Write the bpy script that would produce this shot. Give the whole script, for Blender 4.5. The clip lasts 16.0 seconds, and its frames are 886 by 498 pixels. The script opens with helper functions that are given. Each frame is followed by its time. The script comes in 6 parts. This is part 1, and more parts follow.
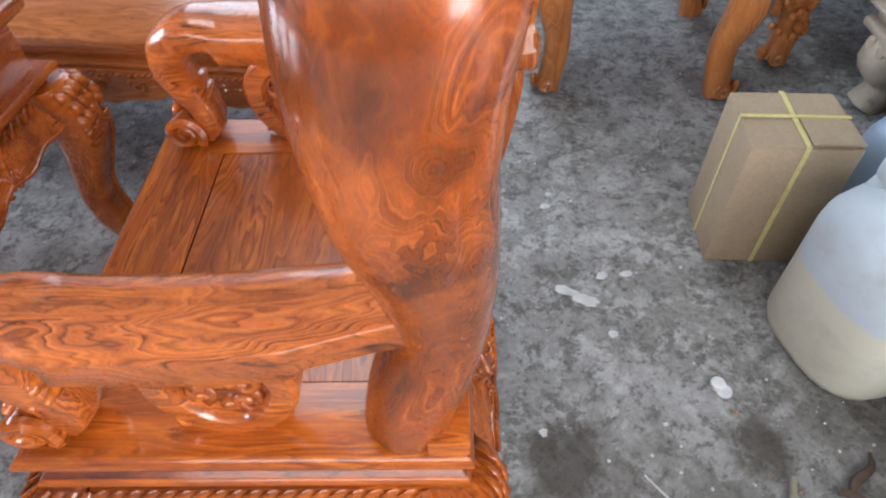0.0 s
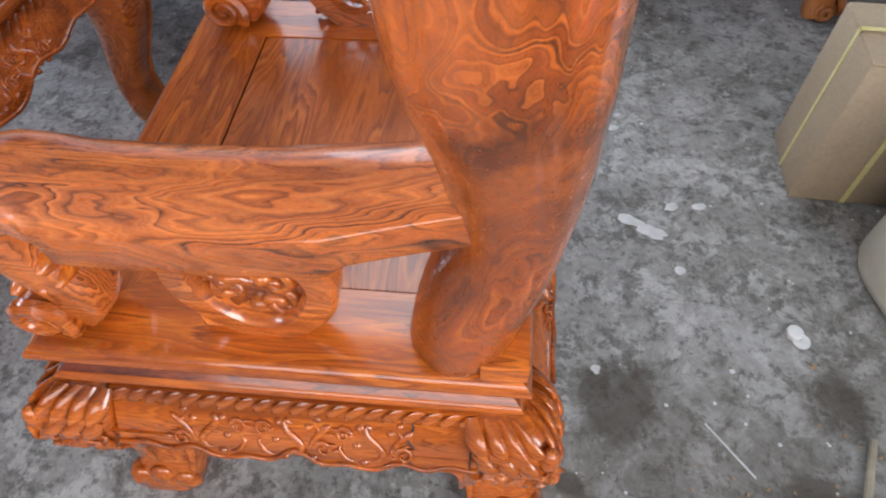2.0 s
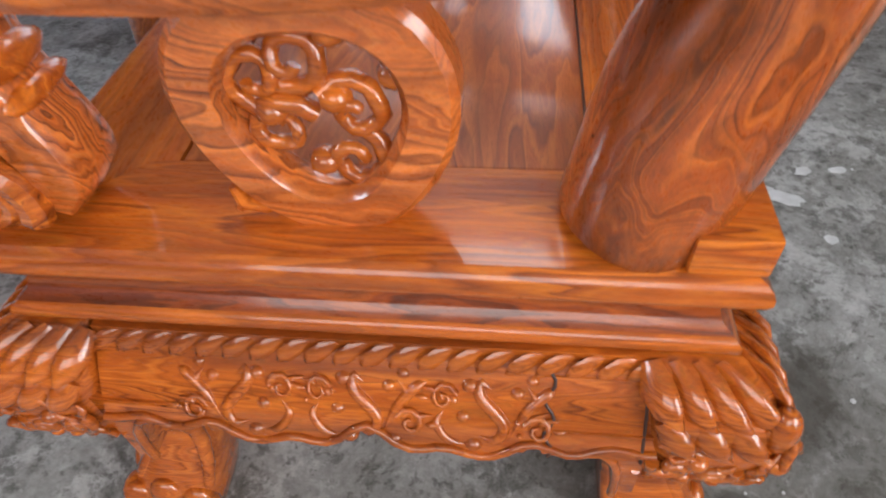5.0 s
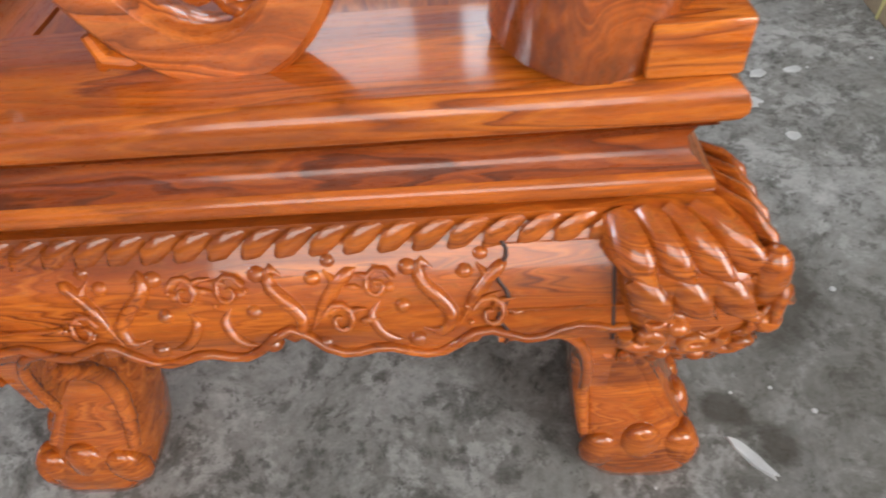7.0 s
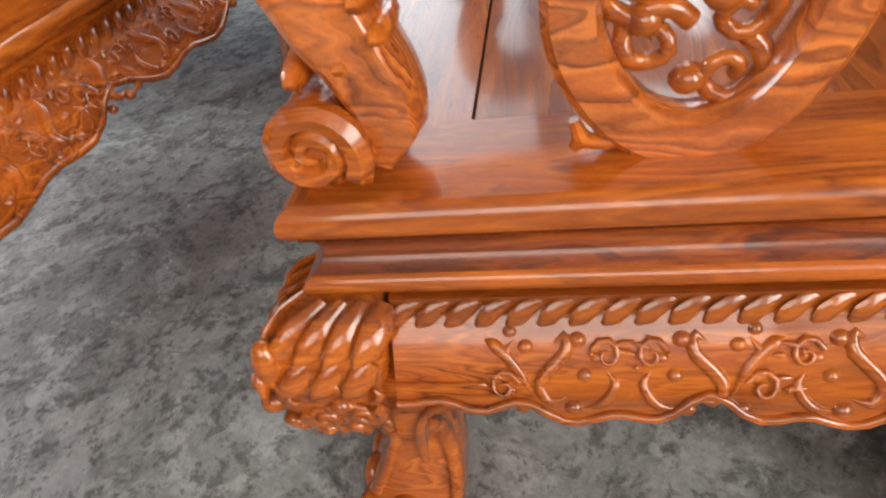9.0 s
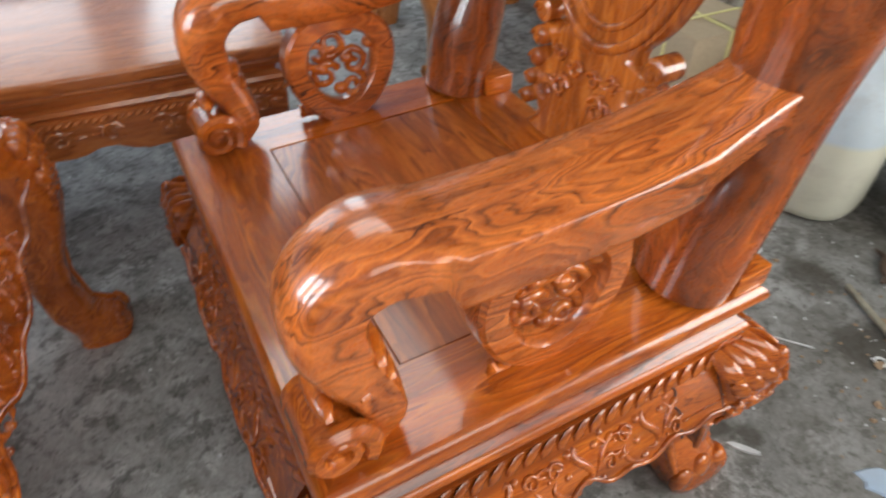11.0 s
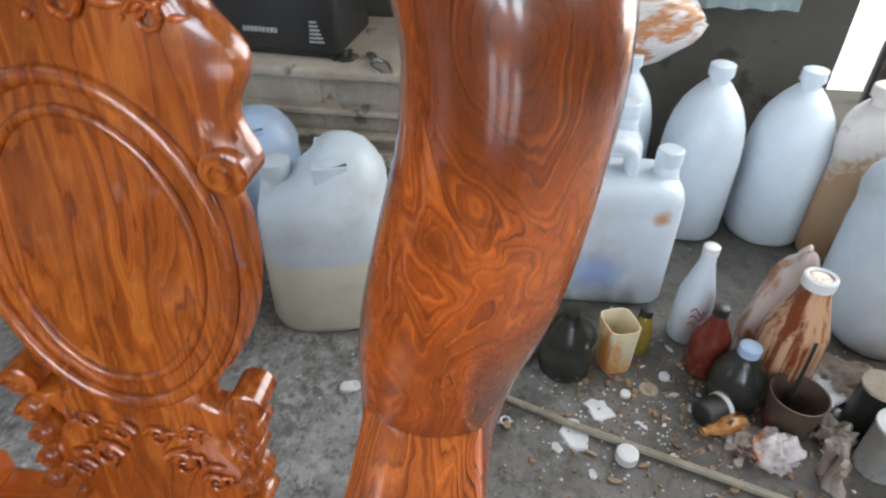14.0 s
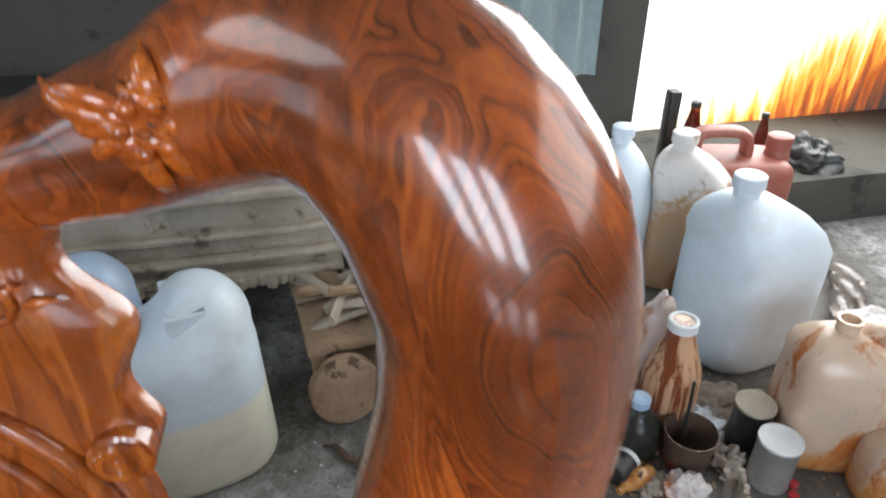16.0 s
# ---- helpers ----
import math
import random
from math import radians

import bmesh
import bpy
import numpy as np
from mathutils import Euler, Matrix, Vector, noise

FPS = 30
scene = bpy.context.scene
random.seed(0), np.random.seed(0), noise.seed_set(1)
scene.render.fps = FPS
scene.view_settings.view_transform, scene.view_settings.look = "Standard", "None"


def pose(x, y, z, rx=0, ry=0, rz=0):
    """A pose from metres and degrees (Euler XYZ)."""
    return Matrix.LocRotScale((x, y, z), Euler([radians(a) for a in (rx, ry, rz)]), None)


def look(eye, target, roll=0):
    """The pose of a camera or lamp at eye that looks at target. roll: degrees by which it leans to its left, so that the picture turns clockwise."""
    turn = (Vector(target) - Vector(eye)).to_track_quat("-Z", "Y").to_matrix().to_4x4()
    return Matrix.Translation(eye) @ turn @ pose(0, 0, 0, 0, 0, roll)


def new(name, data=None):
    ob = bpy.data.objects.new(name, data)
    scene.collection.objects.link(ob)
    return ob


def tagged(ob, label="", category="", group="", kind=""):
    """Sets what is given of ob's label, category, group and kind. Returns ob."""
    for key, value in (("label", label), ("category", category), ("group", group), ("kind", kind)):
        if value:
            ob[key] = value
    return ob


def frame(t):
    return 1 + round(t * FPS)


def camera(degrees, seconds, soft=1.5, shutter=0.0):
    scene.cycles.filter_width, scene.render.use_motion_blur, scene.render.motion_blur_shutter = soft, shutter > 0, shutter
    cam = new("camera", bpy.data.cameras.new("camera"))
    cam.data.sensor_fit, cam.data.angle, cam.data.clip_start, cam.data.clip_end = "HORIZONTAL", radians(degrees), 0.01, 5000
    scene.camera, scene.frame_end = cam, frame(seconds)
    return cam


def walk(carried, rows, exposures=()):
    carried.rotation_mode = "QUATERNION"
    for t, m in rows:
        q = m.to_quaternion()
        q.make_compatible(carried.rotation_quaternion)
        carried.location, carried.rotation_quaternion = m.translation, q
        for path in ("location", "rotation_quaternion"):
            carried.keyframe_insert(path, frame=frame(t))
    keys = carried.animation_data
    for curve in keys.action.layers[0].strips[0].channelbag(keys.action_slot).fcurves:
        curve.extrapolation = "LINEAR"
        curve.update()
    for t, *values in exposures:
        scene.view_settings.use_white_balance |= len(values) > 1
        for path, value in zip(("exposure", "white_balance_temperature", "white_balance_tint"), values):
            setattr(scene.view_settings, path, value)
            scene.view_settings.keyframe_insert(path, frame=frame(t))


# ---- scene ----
cam = camera(70.8, 16.0, 2.0, 0.55)
PATH = [
    (0, (-0.025, -0.329, 1.243), (-0.058, 0.998, -0.253), -1.8),
    (0.5, (-0.029, -0.326, 1.203), (-0.094, 0.956, -0.331), -2.1),
    (1, (-0.035, -0.312, 1.171), (-0.12, 0.919, -0.403), -1.9),
    (1.5, (-0.048, -0.299, 1.142), (-0.161, 0.886, -0.465), -2.1),
    (2, (-0.06, -0.288, 1.122), (-0.207, 0.874, -0.499), -2.3),
    (2.5, (-0.071, -0.284, 1.102), (-0.267, 0.89, -0.505), -2.9),
    (3, (-0.114, -0.278, 1.037), (-0.34, 0.927, -0.543), -2.9),
    (3.5, (-0.153, -0.282, 0.976), (-0.48, 0.987, -0.536), -5.3),
    (6, (-0.185, -0.288, 0.696), (-0.302, 1.072, -0.766), -4.9),
    (6.5, (-0.143, -0.303, 0.672), (-0.237, 1.046, -0.802), -5.5),
    (7, (-0.162, -0.3, 0.664), (-0.274, 1.032, -0.824), -6.6),
    (7.5, (-0.233, -0.291, 0.66), (-0.429, 1.032, -0.827), -9.0),
    (8, (-0.319, -0.293, 0.682), (-0.642, 1.007, -0.803), -10.9),
    (8.5, (-0.357, -0.34, 0.683), (-0.807, 1.117, -0.611), -12.4),
    (11, (-0.64, -0.296, 1.033), (0.054, 1.015, -0.309), -0.6),
    (11.5, (-0.604, -0.272, 1.078), (0.288, 0.944, -0.235), -1.3),
    (12, (-0.545, -0.215, 1.098), (0.573, 0.824, -0.195), -1.2),
    (12.5, (-0.518, -0.15, 1.097), (0.757, 0.697, -0.191), -1.6),
    (13, (-0.492, -0.146, 1.112), (0.934, 0.498, -0.134), -1.5),
    (13.5, (-0.444, -0.066, 1.12), (1.103, 0.299, -0.094), 0.8),
    (14, (-0.408, 0.011, 1.161), (1.186, 0.213, -0.03), 0.8),
    (14.5, (-0.414, 0.015, 1.2), (1.227, 0.09, 0.058), 0.2),
    (15, (-0.405, 0.006, 1.215), (1.268, -0.063, 0.12), 0.1),
    (15.5, (-0.351, 0.051, 1.21), (1.328, -0.181, 0.149), 0.1),
    (16, (-0.298, 0.089, 1.233), (1.38, -0.216, 0.188), -1.1),
]
EXPOSURES = [(0, 0.04, 6480, 14), (3.5, -0.10, 6500, 14), (6, -0.14, 6850, 11), (7.5, -0.06, 6850, 10), (8.5, -0.08, 7250, 10), (11, -0.18, 6950, 9), (12.5, -0.06, 6750, 11), (13, -0.12, 6650, 11), (14, -0.42, 6600, 11), (14.5, -0.46, 6600, 11), (16, -0.55, 6550, 10)]
walk(cam, [(t, look(eye, target, roll)) for t, eye, target, roll in PATH], EXPOSURES)


# ---- light ----
world = bpy.data.worlds.new("sky")
scene.world = world
world.use_nodes = True
wn, wl = world.node_tree.nodes, world.node_tree.links
sky = wn.new("ShaderNodeTexSky")
sky.sky_type, sky.sun_disc = "NISHITA", False
sky.sun_elevation, sky.sun_rotation = radians(48), radians(100)
wl.new(sky.outputs[0], wn["Background"].inputs[0])
wn["Background"].inputs[1].default_value = 0.12


def area_lamp(name, eye, target, sx, sy, watts, colour):
    d = bpy.data.lights.new(name, "AREA")
    d.shape, d.size, d.size_y, d.energy, d.color = "RECTANGLE", sx, sy, watts, colour
    ob = new(name, d)
    ob.matrix_world = look(eye, target)
    return ob


sun = bpy.data.lights.new("sun", "SUN")
sun.energy, sun.angle, sun.color = 3.0, radians(0.5), (1.0, 0.95, 0.88)
new("sun", sun).matrix_world = look((0, 0, 0), (-0.42, 0.42, -0.8))
# daylight entering by the openings of the workshop
for y in (-0.75, 0.25, 1.25):
    area_lamp("daylight_window", (-3.95, y, 1.95), (-0.5, y * 0.6, 0.7), 0.58, 1.8, 72, (0.78, 0.88, 1.0))
area_lamp("daylight_side", (-1.30, 4.4, 2.2), (-0.5, 0, 0.5), 1.4, 1.9, 26, (0.74, 0.87, 1.0))
area_lamp("daylight_side", (0.28, 4.4, 2.3), (-0.1, 0, 0.5), 0.9, 1.7, 28, (0.74, 0.87, 1.0))
area_lamp("daylight_door", (1.80, -1.75, 1.35), (0.2, -0.6, 0.4), 1.3, 1.9, 78, (0.93, 0.97, 1.0))
area_lamp("daylight_near", (-0.5, -3.4, 2.3), (-0.2, 0.2, 0.5), 3.0, 1.6, 76, (1.0, 0.98, 0.95))
area_lamp("daylight_roof", (-0.25, 2.20, 3.42), (-0.25, 2.05, 0), 1.7, 1.2, 36, (0.86, 0.94, 1.0))


# ---- materials ----
def nodes(name):
    m = bpy.data.materials.new(name)
    m.use_nodes = True
    nt = m.node_tree
    return m, nt.nodes, nt.links, nt.nodes["Principled BSDF"]


def coords(n, l, scale, warp=0.0, wscale=3.0):
    """Object coordinates scaled, with an optional soft warp."""
    tc = n.new("ShaderNodeTexCoord")
    mp = n.new("ShaderNodeMapping")
    mp.inputs["Scale"].default_value = scale
    l.new(tc.outputs["Object"], mp.inputs[0])
    if not warp:
        return mp.outputs[0]
    nz = n.new("ShaderNodeTexNoise")
    nz.inputs["Scale"].default_value, nz.inputs["Detail"].default_value = wscale, 2
    l.new(mp.outputs[0], nz.inputs[0])
    ad = n.new("ShaderNodeVectorMath")
    ad.operation = "MULTIPLY_ADD"
    l.new(nz.outputs["Color"], ad.inputs[0])
    ad.inputs[1].default_value = (warp, warp, warp)
    l.new(mp.outputs[0], ad.inputs[2])
    return ad.outputs[0]


def noise_tex(n, l, vec, scale, detail=4, rough=0.55):
    t = n.new("ShaderNodeTexNoise")
    t.inputs["Scale"].default_value, t.inputs["Detail"].default_value, t.inputs["Roughness"].default_value = scale, detail, rough
    l.new(vec, t.inputs[0])
    return t.outputs["Fac"]


def ramp(n, l, fac, stops, mode="LINEAR"):
    r = n.new("ShaderNodeValToRGB")
    e = r.color_ramp.elements
    r.color_ramp.interpolation = mode
    while len(e) < len(stops):
        e.new(0.5)
    for el, (p, c) in zip(e, stops):
        el.position, el.color = p, (*c, 1) if len(c) == 3 else c
    l.new(fac, r.inputs[0])
    return r.outputs["Color"]


def mathn(n, l, op, a, b=None):
    m = n.new("ShaderNodeMath")
    m.operation = op
    for i, v in enumerate((a, b)):
        if v is None:
            continue
        if isinstance(v, (int, float)):
            m.inputs[i].default_value = v
        else:
            l.new(v, m.inputs[i])
    return m.outputs[0]


def mix(n, l, fac, a, b, mode="MIX"):
    m = n.new("ShaderNodeMix")
    m.data_type, m.blend_type = "RGBA", mode
    for i, v in ((0, fac), (6, a), (7, b)):
        if isinstance(v, (int, float)):
            m.inputs[i].default_value = v
        elif isinstance(v, tuple):
            m.inputs[i].default_value = (*v, 1)
        else:
            l.new(v, m.inputs[i])
    return m.outputs[2]


def bump(n, l, p, height, strength, distance=0.002):
    b = n.new("ShaderNodeBump")
    b.inputs["Strength"].default_value, b.inputs["Distance"].default_value = strength, distance
    l.new(height, b.inputs["Height"])
    l.new(b.outputs[0], p.inputs["Normal"])


def rosewood(name, light, mid, dark, stretch, lines=22.0, figure=2.0, rough=0.16, coat=0.6, swirl=0.35, depth=1.0, coat_rough=0.10, rings=0.9, heart=0.47, smoky=0.75, knots=()):
    """Lacquered rosewood: wandering growth lines, dark and light, over red brown, with dark heart patches and fine pores."""
    m, n, l, p = nodes(name)
    v = coords(n, l, stretch, swirl, 1.6)
    field = noise_tex(n, l, v, figure, 4, 0.45)
    eyes = []
    for place, size, bend in knots:
        tc = n.new("ShaderNodeTexCoord")
        far = n.new("ShaderNodeVectorMath")
        far.operation = "DISTANCE"
        l.new(tc.outputs["Object"], far.inputs[0])
        far.inputs[1].default_value = place
        # the rings close round a knot
        near = mathn(n, l, "EXPONENT", mathn(n, l, "MULTIPLY", mathn(n, l, "POWER", mathn(n, l, "DIVIDE", far.outputs["Value"], size), 2.0), -1.0))
        field = mathn(n, l, "ADD", field, mathn(n, l, "MULTIPLY", near, bend))
        eyes.append(mathn(n, l, "POWER", near, 1.6))

    def line_noise(k, detail):
        q = n.new("ShaderNodeTexNoise")
        q.noise_dimensions = "1D"
        q.inputs["Scale"].default_value, q.inputs["Detail"].default_value, q.inputs["Roughness"].default_value = 1.0, detail, 0.6
        l.new(mathn(n, l, "MULTIPLY", field, k), q.inputs["W"])
        return q.outputs["Fac"]

    base = ramp(n, l, line_noise(lines, 6), [(0.28, tuple(0.62 * a + 0.38 * b for a, b in zip(mid, dark))), (0.46, mid), (0.68, light)])
    # broad heart streaks, a deep brown that still shows its rings
    heartwood = tuple(0.74 * a + 0.26 * b for a, b in zip(dark, mid))
    smoke = noise_tex(n, l, v, figure * 1.1, 5, 0.62)
    base = mix(n, l, mathn(n, l, "MULTIPLY", ramp(n, l, smoke, [(heart, (0, 0, 0)), (heart + 0.17, (1, 1, 1))]), min(1.0, smoky * depth)), base, heartwood)
    for eye in eyes:
        base = mix(n, l, mathn(n, l, "MULTIPLY", eye, mathn(n, l, "MULTIPLY", smoke, 1.9)), base, heartwood)
    # growth rings: each fades from pale early wood to a thin dark edge
    turn = mathn(n, l, "MULTIPLY", mathn(n, l, "ADD", field, mathn(n, l, "MULTIPLY", line_noise(lines * 0.5, 2), 0.05)), lines * rings)
    ring = mathn(n, l, "FRACT", turn)
    each = n.new("ShaderNodeTexWhiteNoise")
    each.noise_dimensions = "1D"
    l.new(mathn(n, l, "FLOOR", turn), each.inputs["W"])
    edge = ramp(n, l, ring, [(0.0, (0.8, 0.8, 0.8)), (0.12, (0, 0, 0)), (0.52, (0.06, 0.06, 0.06)), (0.80, (0.45, 0.45, 0.45)), (0.93, (1, 1, 1))])
    patchy = ramp(n, l, noise_tex(n, l, v, figure * 1.7, 3), [(0.36, (0.35, 0.35, 0.35)), (0.56, (1, 1, 1))])
    edge = mathn(n, l, "MULTIPLY", mathn(n, l, "MULTIPLY", edge, patchy), mathn(n, l, "ADD", mathn(n, l, "MULTIPLY", each.outputs["Value"], 0.62), 0.45))
    base = mix(n, l, mathn(n, l, "MULTIPLY", edge, min(1.0, 0.92 * depth)), base, dark)
    glow = ramp(n, l, noise_tex(n, l, v, figure * 2.6, 4, 0.6), [(0.50, (0, 0, 0)), (0.75, (0.55, 0.55, 0.55))])
    base = mix(n, l, glow, base, tuple(min(1, 1.25 * a) for a in light))
    fine = noise_tex(n, l, coords(n, l, tuple(s * 7 for s in stretch), 0.3, 1.0), 9, 4, 0.7)
    base = mix(n, l, mathn(n, l, "MULTIPLY", ramp(n, l, fine, [(0.48, (0, 0, 0)), (0.72, (1, 1, 1))]), 0.42), base, dark)
    l.new(base, p.inputs["Base Color"])
    r = ramp(n, l, fine, [(0.3, (rough,) * 3), (0.8, (rough + 0.14,) * 3)])
    l.new(r, p.inputs["Roughness"])
    p.inputs["Coat Weight"].default_value, p.inputs["Coat Roughness"].default_value = coat, coat_rough
    p.inputs["Specular IOR Level"].default_value = 0.4
    bump(n, l, p, fine, 0.12, 0.001)
    return m


wood_post = rosewood("post_rosewood", (0.64, 0.150, 0.024), (0.42, 0.080, 0.013), (0.036, 0.012, 0.005), (3.6, 3.6, 2.0), 66.0, 1.5, 0.24, 0.95, 0.8, 1.0, 0.11, 0.85, 0.43, 0.90, (((0.225, -0.422, 1.041), 0.060, 0.10), ((0.281, -0.422, 0.99), 0.022, 0.12), ((0.185, -0.327, 0.954), 0.020, 0.10), ((0.175, -0.352, 1.063), 0.075, 0.05)))
wood_arm = rosewood("arm_rosewood", (0.74, 0.205, 0.042), (0.56, 0.128, 0.023), (0.07, 0.016, 0.006), (1.6, 8.0, 5.0), 38.0, 1.6, 0.24, 0.9, 0.3, 1.1, 0.09, 0.7, 0.52, 0.6)
wood_rail = rosewood("rail_rosewood", (0.74, 0.205, 0.022), (0.54, 0.112, 0.012), (0.16, 0.032, 0.007), (1.2, 12.0, 12.0), 22.0, 1.4, 0.24, 0.85, 0.15, 0.85, 0.08)
wood_front = rosewood("front_rail_rosewood", (0.72, 0.205, 0.024), (0.52, 0.112, 0.012), (0.13, 0.026, 0.006), (12.0, 1.2, 12.0), 22.0, 1.4, 0.24, 0.85, 0.15, 0.85, 0.10)
# streaked heartwood, toned darker to paint in the shade under the rail's overhang
wood_fillet = rosewood("shaded_heart_rosewood", (0.46, 0.098, 0.012), (0.26, 0.045, 0.007), (0.05, 0.012, 0.005), (1.2, 9.0, 9.0), 22.0, 1.8, 0.24, 0.7, 0.3, 1.0, 0.12)
wood_seat = rosewood("seat_rosewood", (0.58, 0.165, 0.026), (0.42, 0.094, 0.013), (0.11, 0.024, 0.006), (9.0, 1.3, 7.0), 20.0, 1.2, 0.28, 0.7, 0.3, 0.8, 0.11)
wood_carved = rosewood("carved_rosewood", (0.70, 0.185, 0.022), (0.48, 0.098, 0.011), (0.10, 0.022, 0.006), (1.3, 6.0, 14.0), 38.0, 1.5, 0.18, 0.8, 0.14, 1.0, 0.06, 1.2)
wood_splat = rosewood("splat_rosewood", (0.58, 0.165, 0.026), (0.40, 0.090, 0.012), (0.10, 0.022, 0.006), (9.0, 9.0, 1.2), 26.0, 1.3, 0.20, 0.9, 0.3, 0.8, 0.07)
wood_table = rosewood("table_rosewood", (0.66, 0.185, 0.024), (0.48, 0.105, 0.013), (0.15, 0.030, 0.006), (8.0, 1.6, 8.0), 18.0, 1.4, 0.2, 0.8, 0.2, 0.65, 0.08)
wood_bench = rosewood("bench_rosewood", (0.56, 0.190, 0.052), (0.44, 0.128, 0.032), (0.17, 0.042, 0.012), (1.4, 8.0, 8.0), 16.0, 1.4, 0.24, 0.6, 0.2, 0.6, 0.14)
wood_pale = rosewood("pale_rosewood", (0.52, 0.20, 0.056), (0.42, 0.14, 0.034), (0.22, 0.062, 0.016), (6.0, 6.0, 1.4), 16.0, 1.4, 0.28, 0.45, 0.2, 0.5)


def concrete():
    m, n, l, p = nodes("worn_concrete")
    v = coords(n, l, (1, 1, 1), 0.05, 7)
    big = noise_tex(n, l, v, 2.2, 4, 0.6)
    mid = noise_tex(n, l, v, 11, 7, 0.68)
    fine = noise_tex(n, l, v, 75, 5, 0.75)
    c = ramp(n, l, big, [(0.34, (0.20, 0.197, 0.182)), (0.50, (0.30, 0.298, 0.288)), (0.66, (0.42, 0.42, 0.42))])
    c = mix(n, l, ramp(n, l, mid, [(0.42, (0, 0, 0)), (0.60, (0.85, 0.85, 0.85))]), c, (0.15, 0.147, 0.132))
    # pale scuffs, then dark pits and trodden spots in two sizes
    c = mix(n, l, ramp(n, l, noise_tex(n, l, v, 16, 7, 0.72), [(0.50, (0, 0, 0)), (0.58, (0.75, 0.75, 0.75))]), c, (0.52, 0.52, 0.515))
    for scale, lo, deep in ((22, 0.535, 0.7), (48, 0.565, 0.75), (8, 0.57, 0.6)):
        c = mix(n, l, ramp(n, l, noise_tex(n, l, v, scale, 7, 0.72), [(lo, (0, 0, 0)), (lo + 0.05, (deep,) * 3)]), c, (0.05, 0.047, 0.038))
    c = mix(n, l, 0.26, c, ramp(n, l, fine, [(0.34, (0.06, 0.06, 0.055)), (0.66, (0.56, 0.56, 0.56))]))
    # oily dirt trodden in around the lacquer jugs
    tc = n.new("ShaderNodeTexCoord")
    away = n.new("ShaderNodeVectorMath")
    away.operation = "DISTANCE"
    l.new(tc.outputs["Object"], away.inputs[0])
    away.inputs[1].default_value = (0.85, -0.75, 0)
    d = mathn(n, l, "ADD", away.outputs["Value"], mathn(n, l, "MULTIPLY", big, 0.9))
    c = mix(n, l, ramp(n, l, mathn(n, l, "MULTIPLY", d, 0.5), [(0.54, (0.78, 0.78, 0.78)), (0.86, (0, 0, 0))]), c, (0.085, 0.074, 0.056))
    # oil spilt beside the chair; the last entry is a broad darker patch by the doorway
    for place, size in (((0.20, 0.20, 0), 0.22), ((0.52, 0.02, 0), 0.18), ((0.105, 0.035, 0), 0.06), ((0.150, -0.015, 0), 0.07), ((0.60, 0.22, 0), 0.15), ((1.35, -1.45, 0), 1.1)):
        far = n.new("ShaderNodeVectorMath")
        far.operation = "DISTANCE"
        l.new(tc.outputs["Object"], far.inputs[0])
        far.inputs[1].default_value = place
        e = mathn(n, l, "ADD", mathn(n, l, "DIVIDE", far.outputs["Value"], size), mathn(n, l, "MULTIPLY", noise_tex(n, l, v, 7, 6, 0.7), 1.1))
        c = mix(n, l, ramp(n, l, mathn(n, l, "MULTIPLY", e, 0.5), [(0.40, (0.75, 0.75, 0.75)), (0.50, (0, 0, 0))]), c, (0.050, 0.041, 0.030))
    l.new(c, p.inputs["Base Color"])
    l.new(ramp(n, l, mid, [(0.3, (0.45,) * 3), (0.7, (0.75,) * 3)]), p.inputs["Roughness"])
    h = mathn(n, l, "ADD", mathn(n, l, "MULTIPLY", mid, 0.8), mathn(n, l, "MULTIPLY", fine, 0.4))
    bump(n, l, p, h, 0.7, 0.004)
    return m


def surface(name, colours, scale=8.0, rough=(0.4, 0.6), metal=0.0, relief=0.15, spots=None, coat=0.0, depth=0.002, fine=60.0):
    """Two colours in blotches, an optional spot colour with its amount, grain and relief."""
    m, n, l, p = nodes(name)
    v = coords(n, l, (1, 1, 1), 0.05, 6)
    a = noise_tex(n, l, v, scale, 4, 0.6)
    g = noise_tex(n, l, v, fine, 3, 0.65)
    c = ramp(n, l, a, [(0.34, colours[0]), (0.66, colours[1])])
    if spots:
        c = mix(n, l, ramp(n, l, noise_tex(n, l, v, spots[2], 4, 0.65), [(spots[1], (0, 0, 0)), (spots[1] + 0.08, (1, 1, 1))]), c, spots[0])
    c = mix(n, l, 0.12, c, ramp(n, l, g, [(0.3, (0.02, 0.02, 0.02)), (0.7, (0.9, 0.9, 0.9))]), "OVERLAY")
    l.new(c, p.inputs["Base Color"])
    l.new(ramp(n, l, g, [(0.3, (rough[0],) * 3), (0.7, (rough[1],) * 3)]), p.inputs["Roughness"])
    p.inputs["Metallic"].default_value, p.inputs["Coat Weight"].default_value = metal, coat
    bump(n, l, p, mathn(n, l, "ADD", a, mathn(n, l, "MULTIPLY", g, 0.3)), relief, depth)
    return m


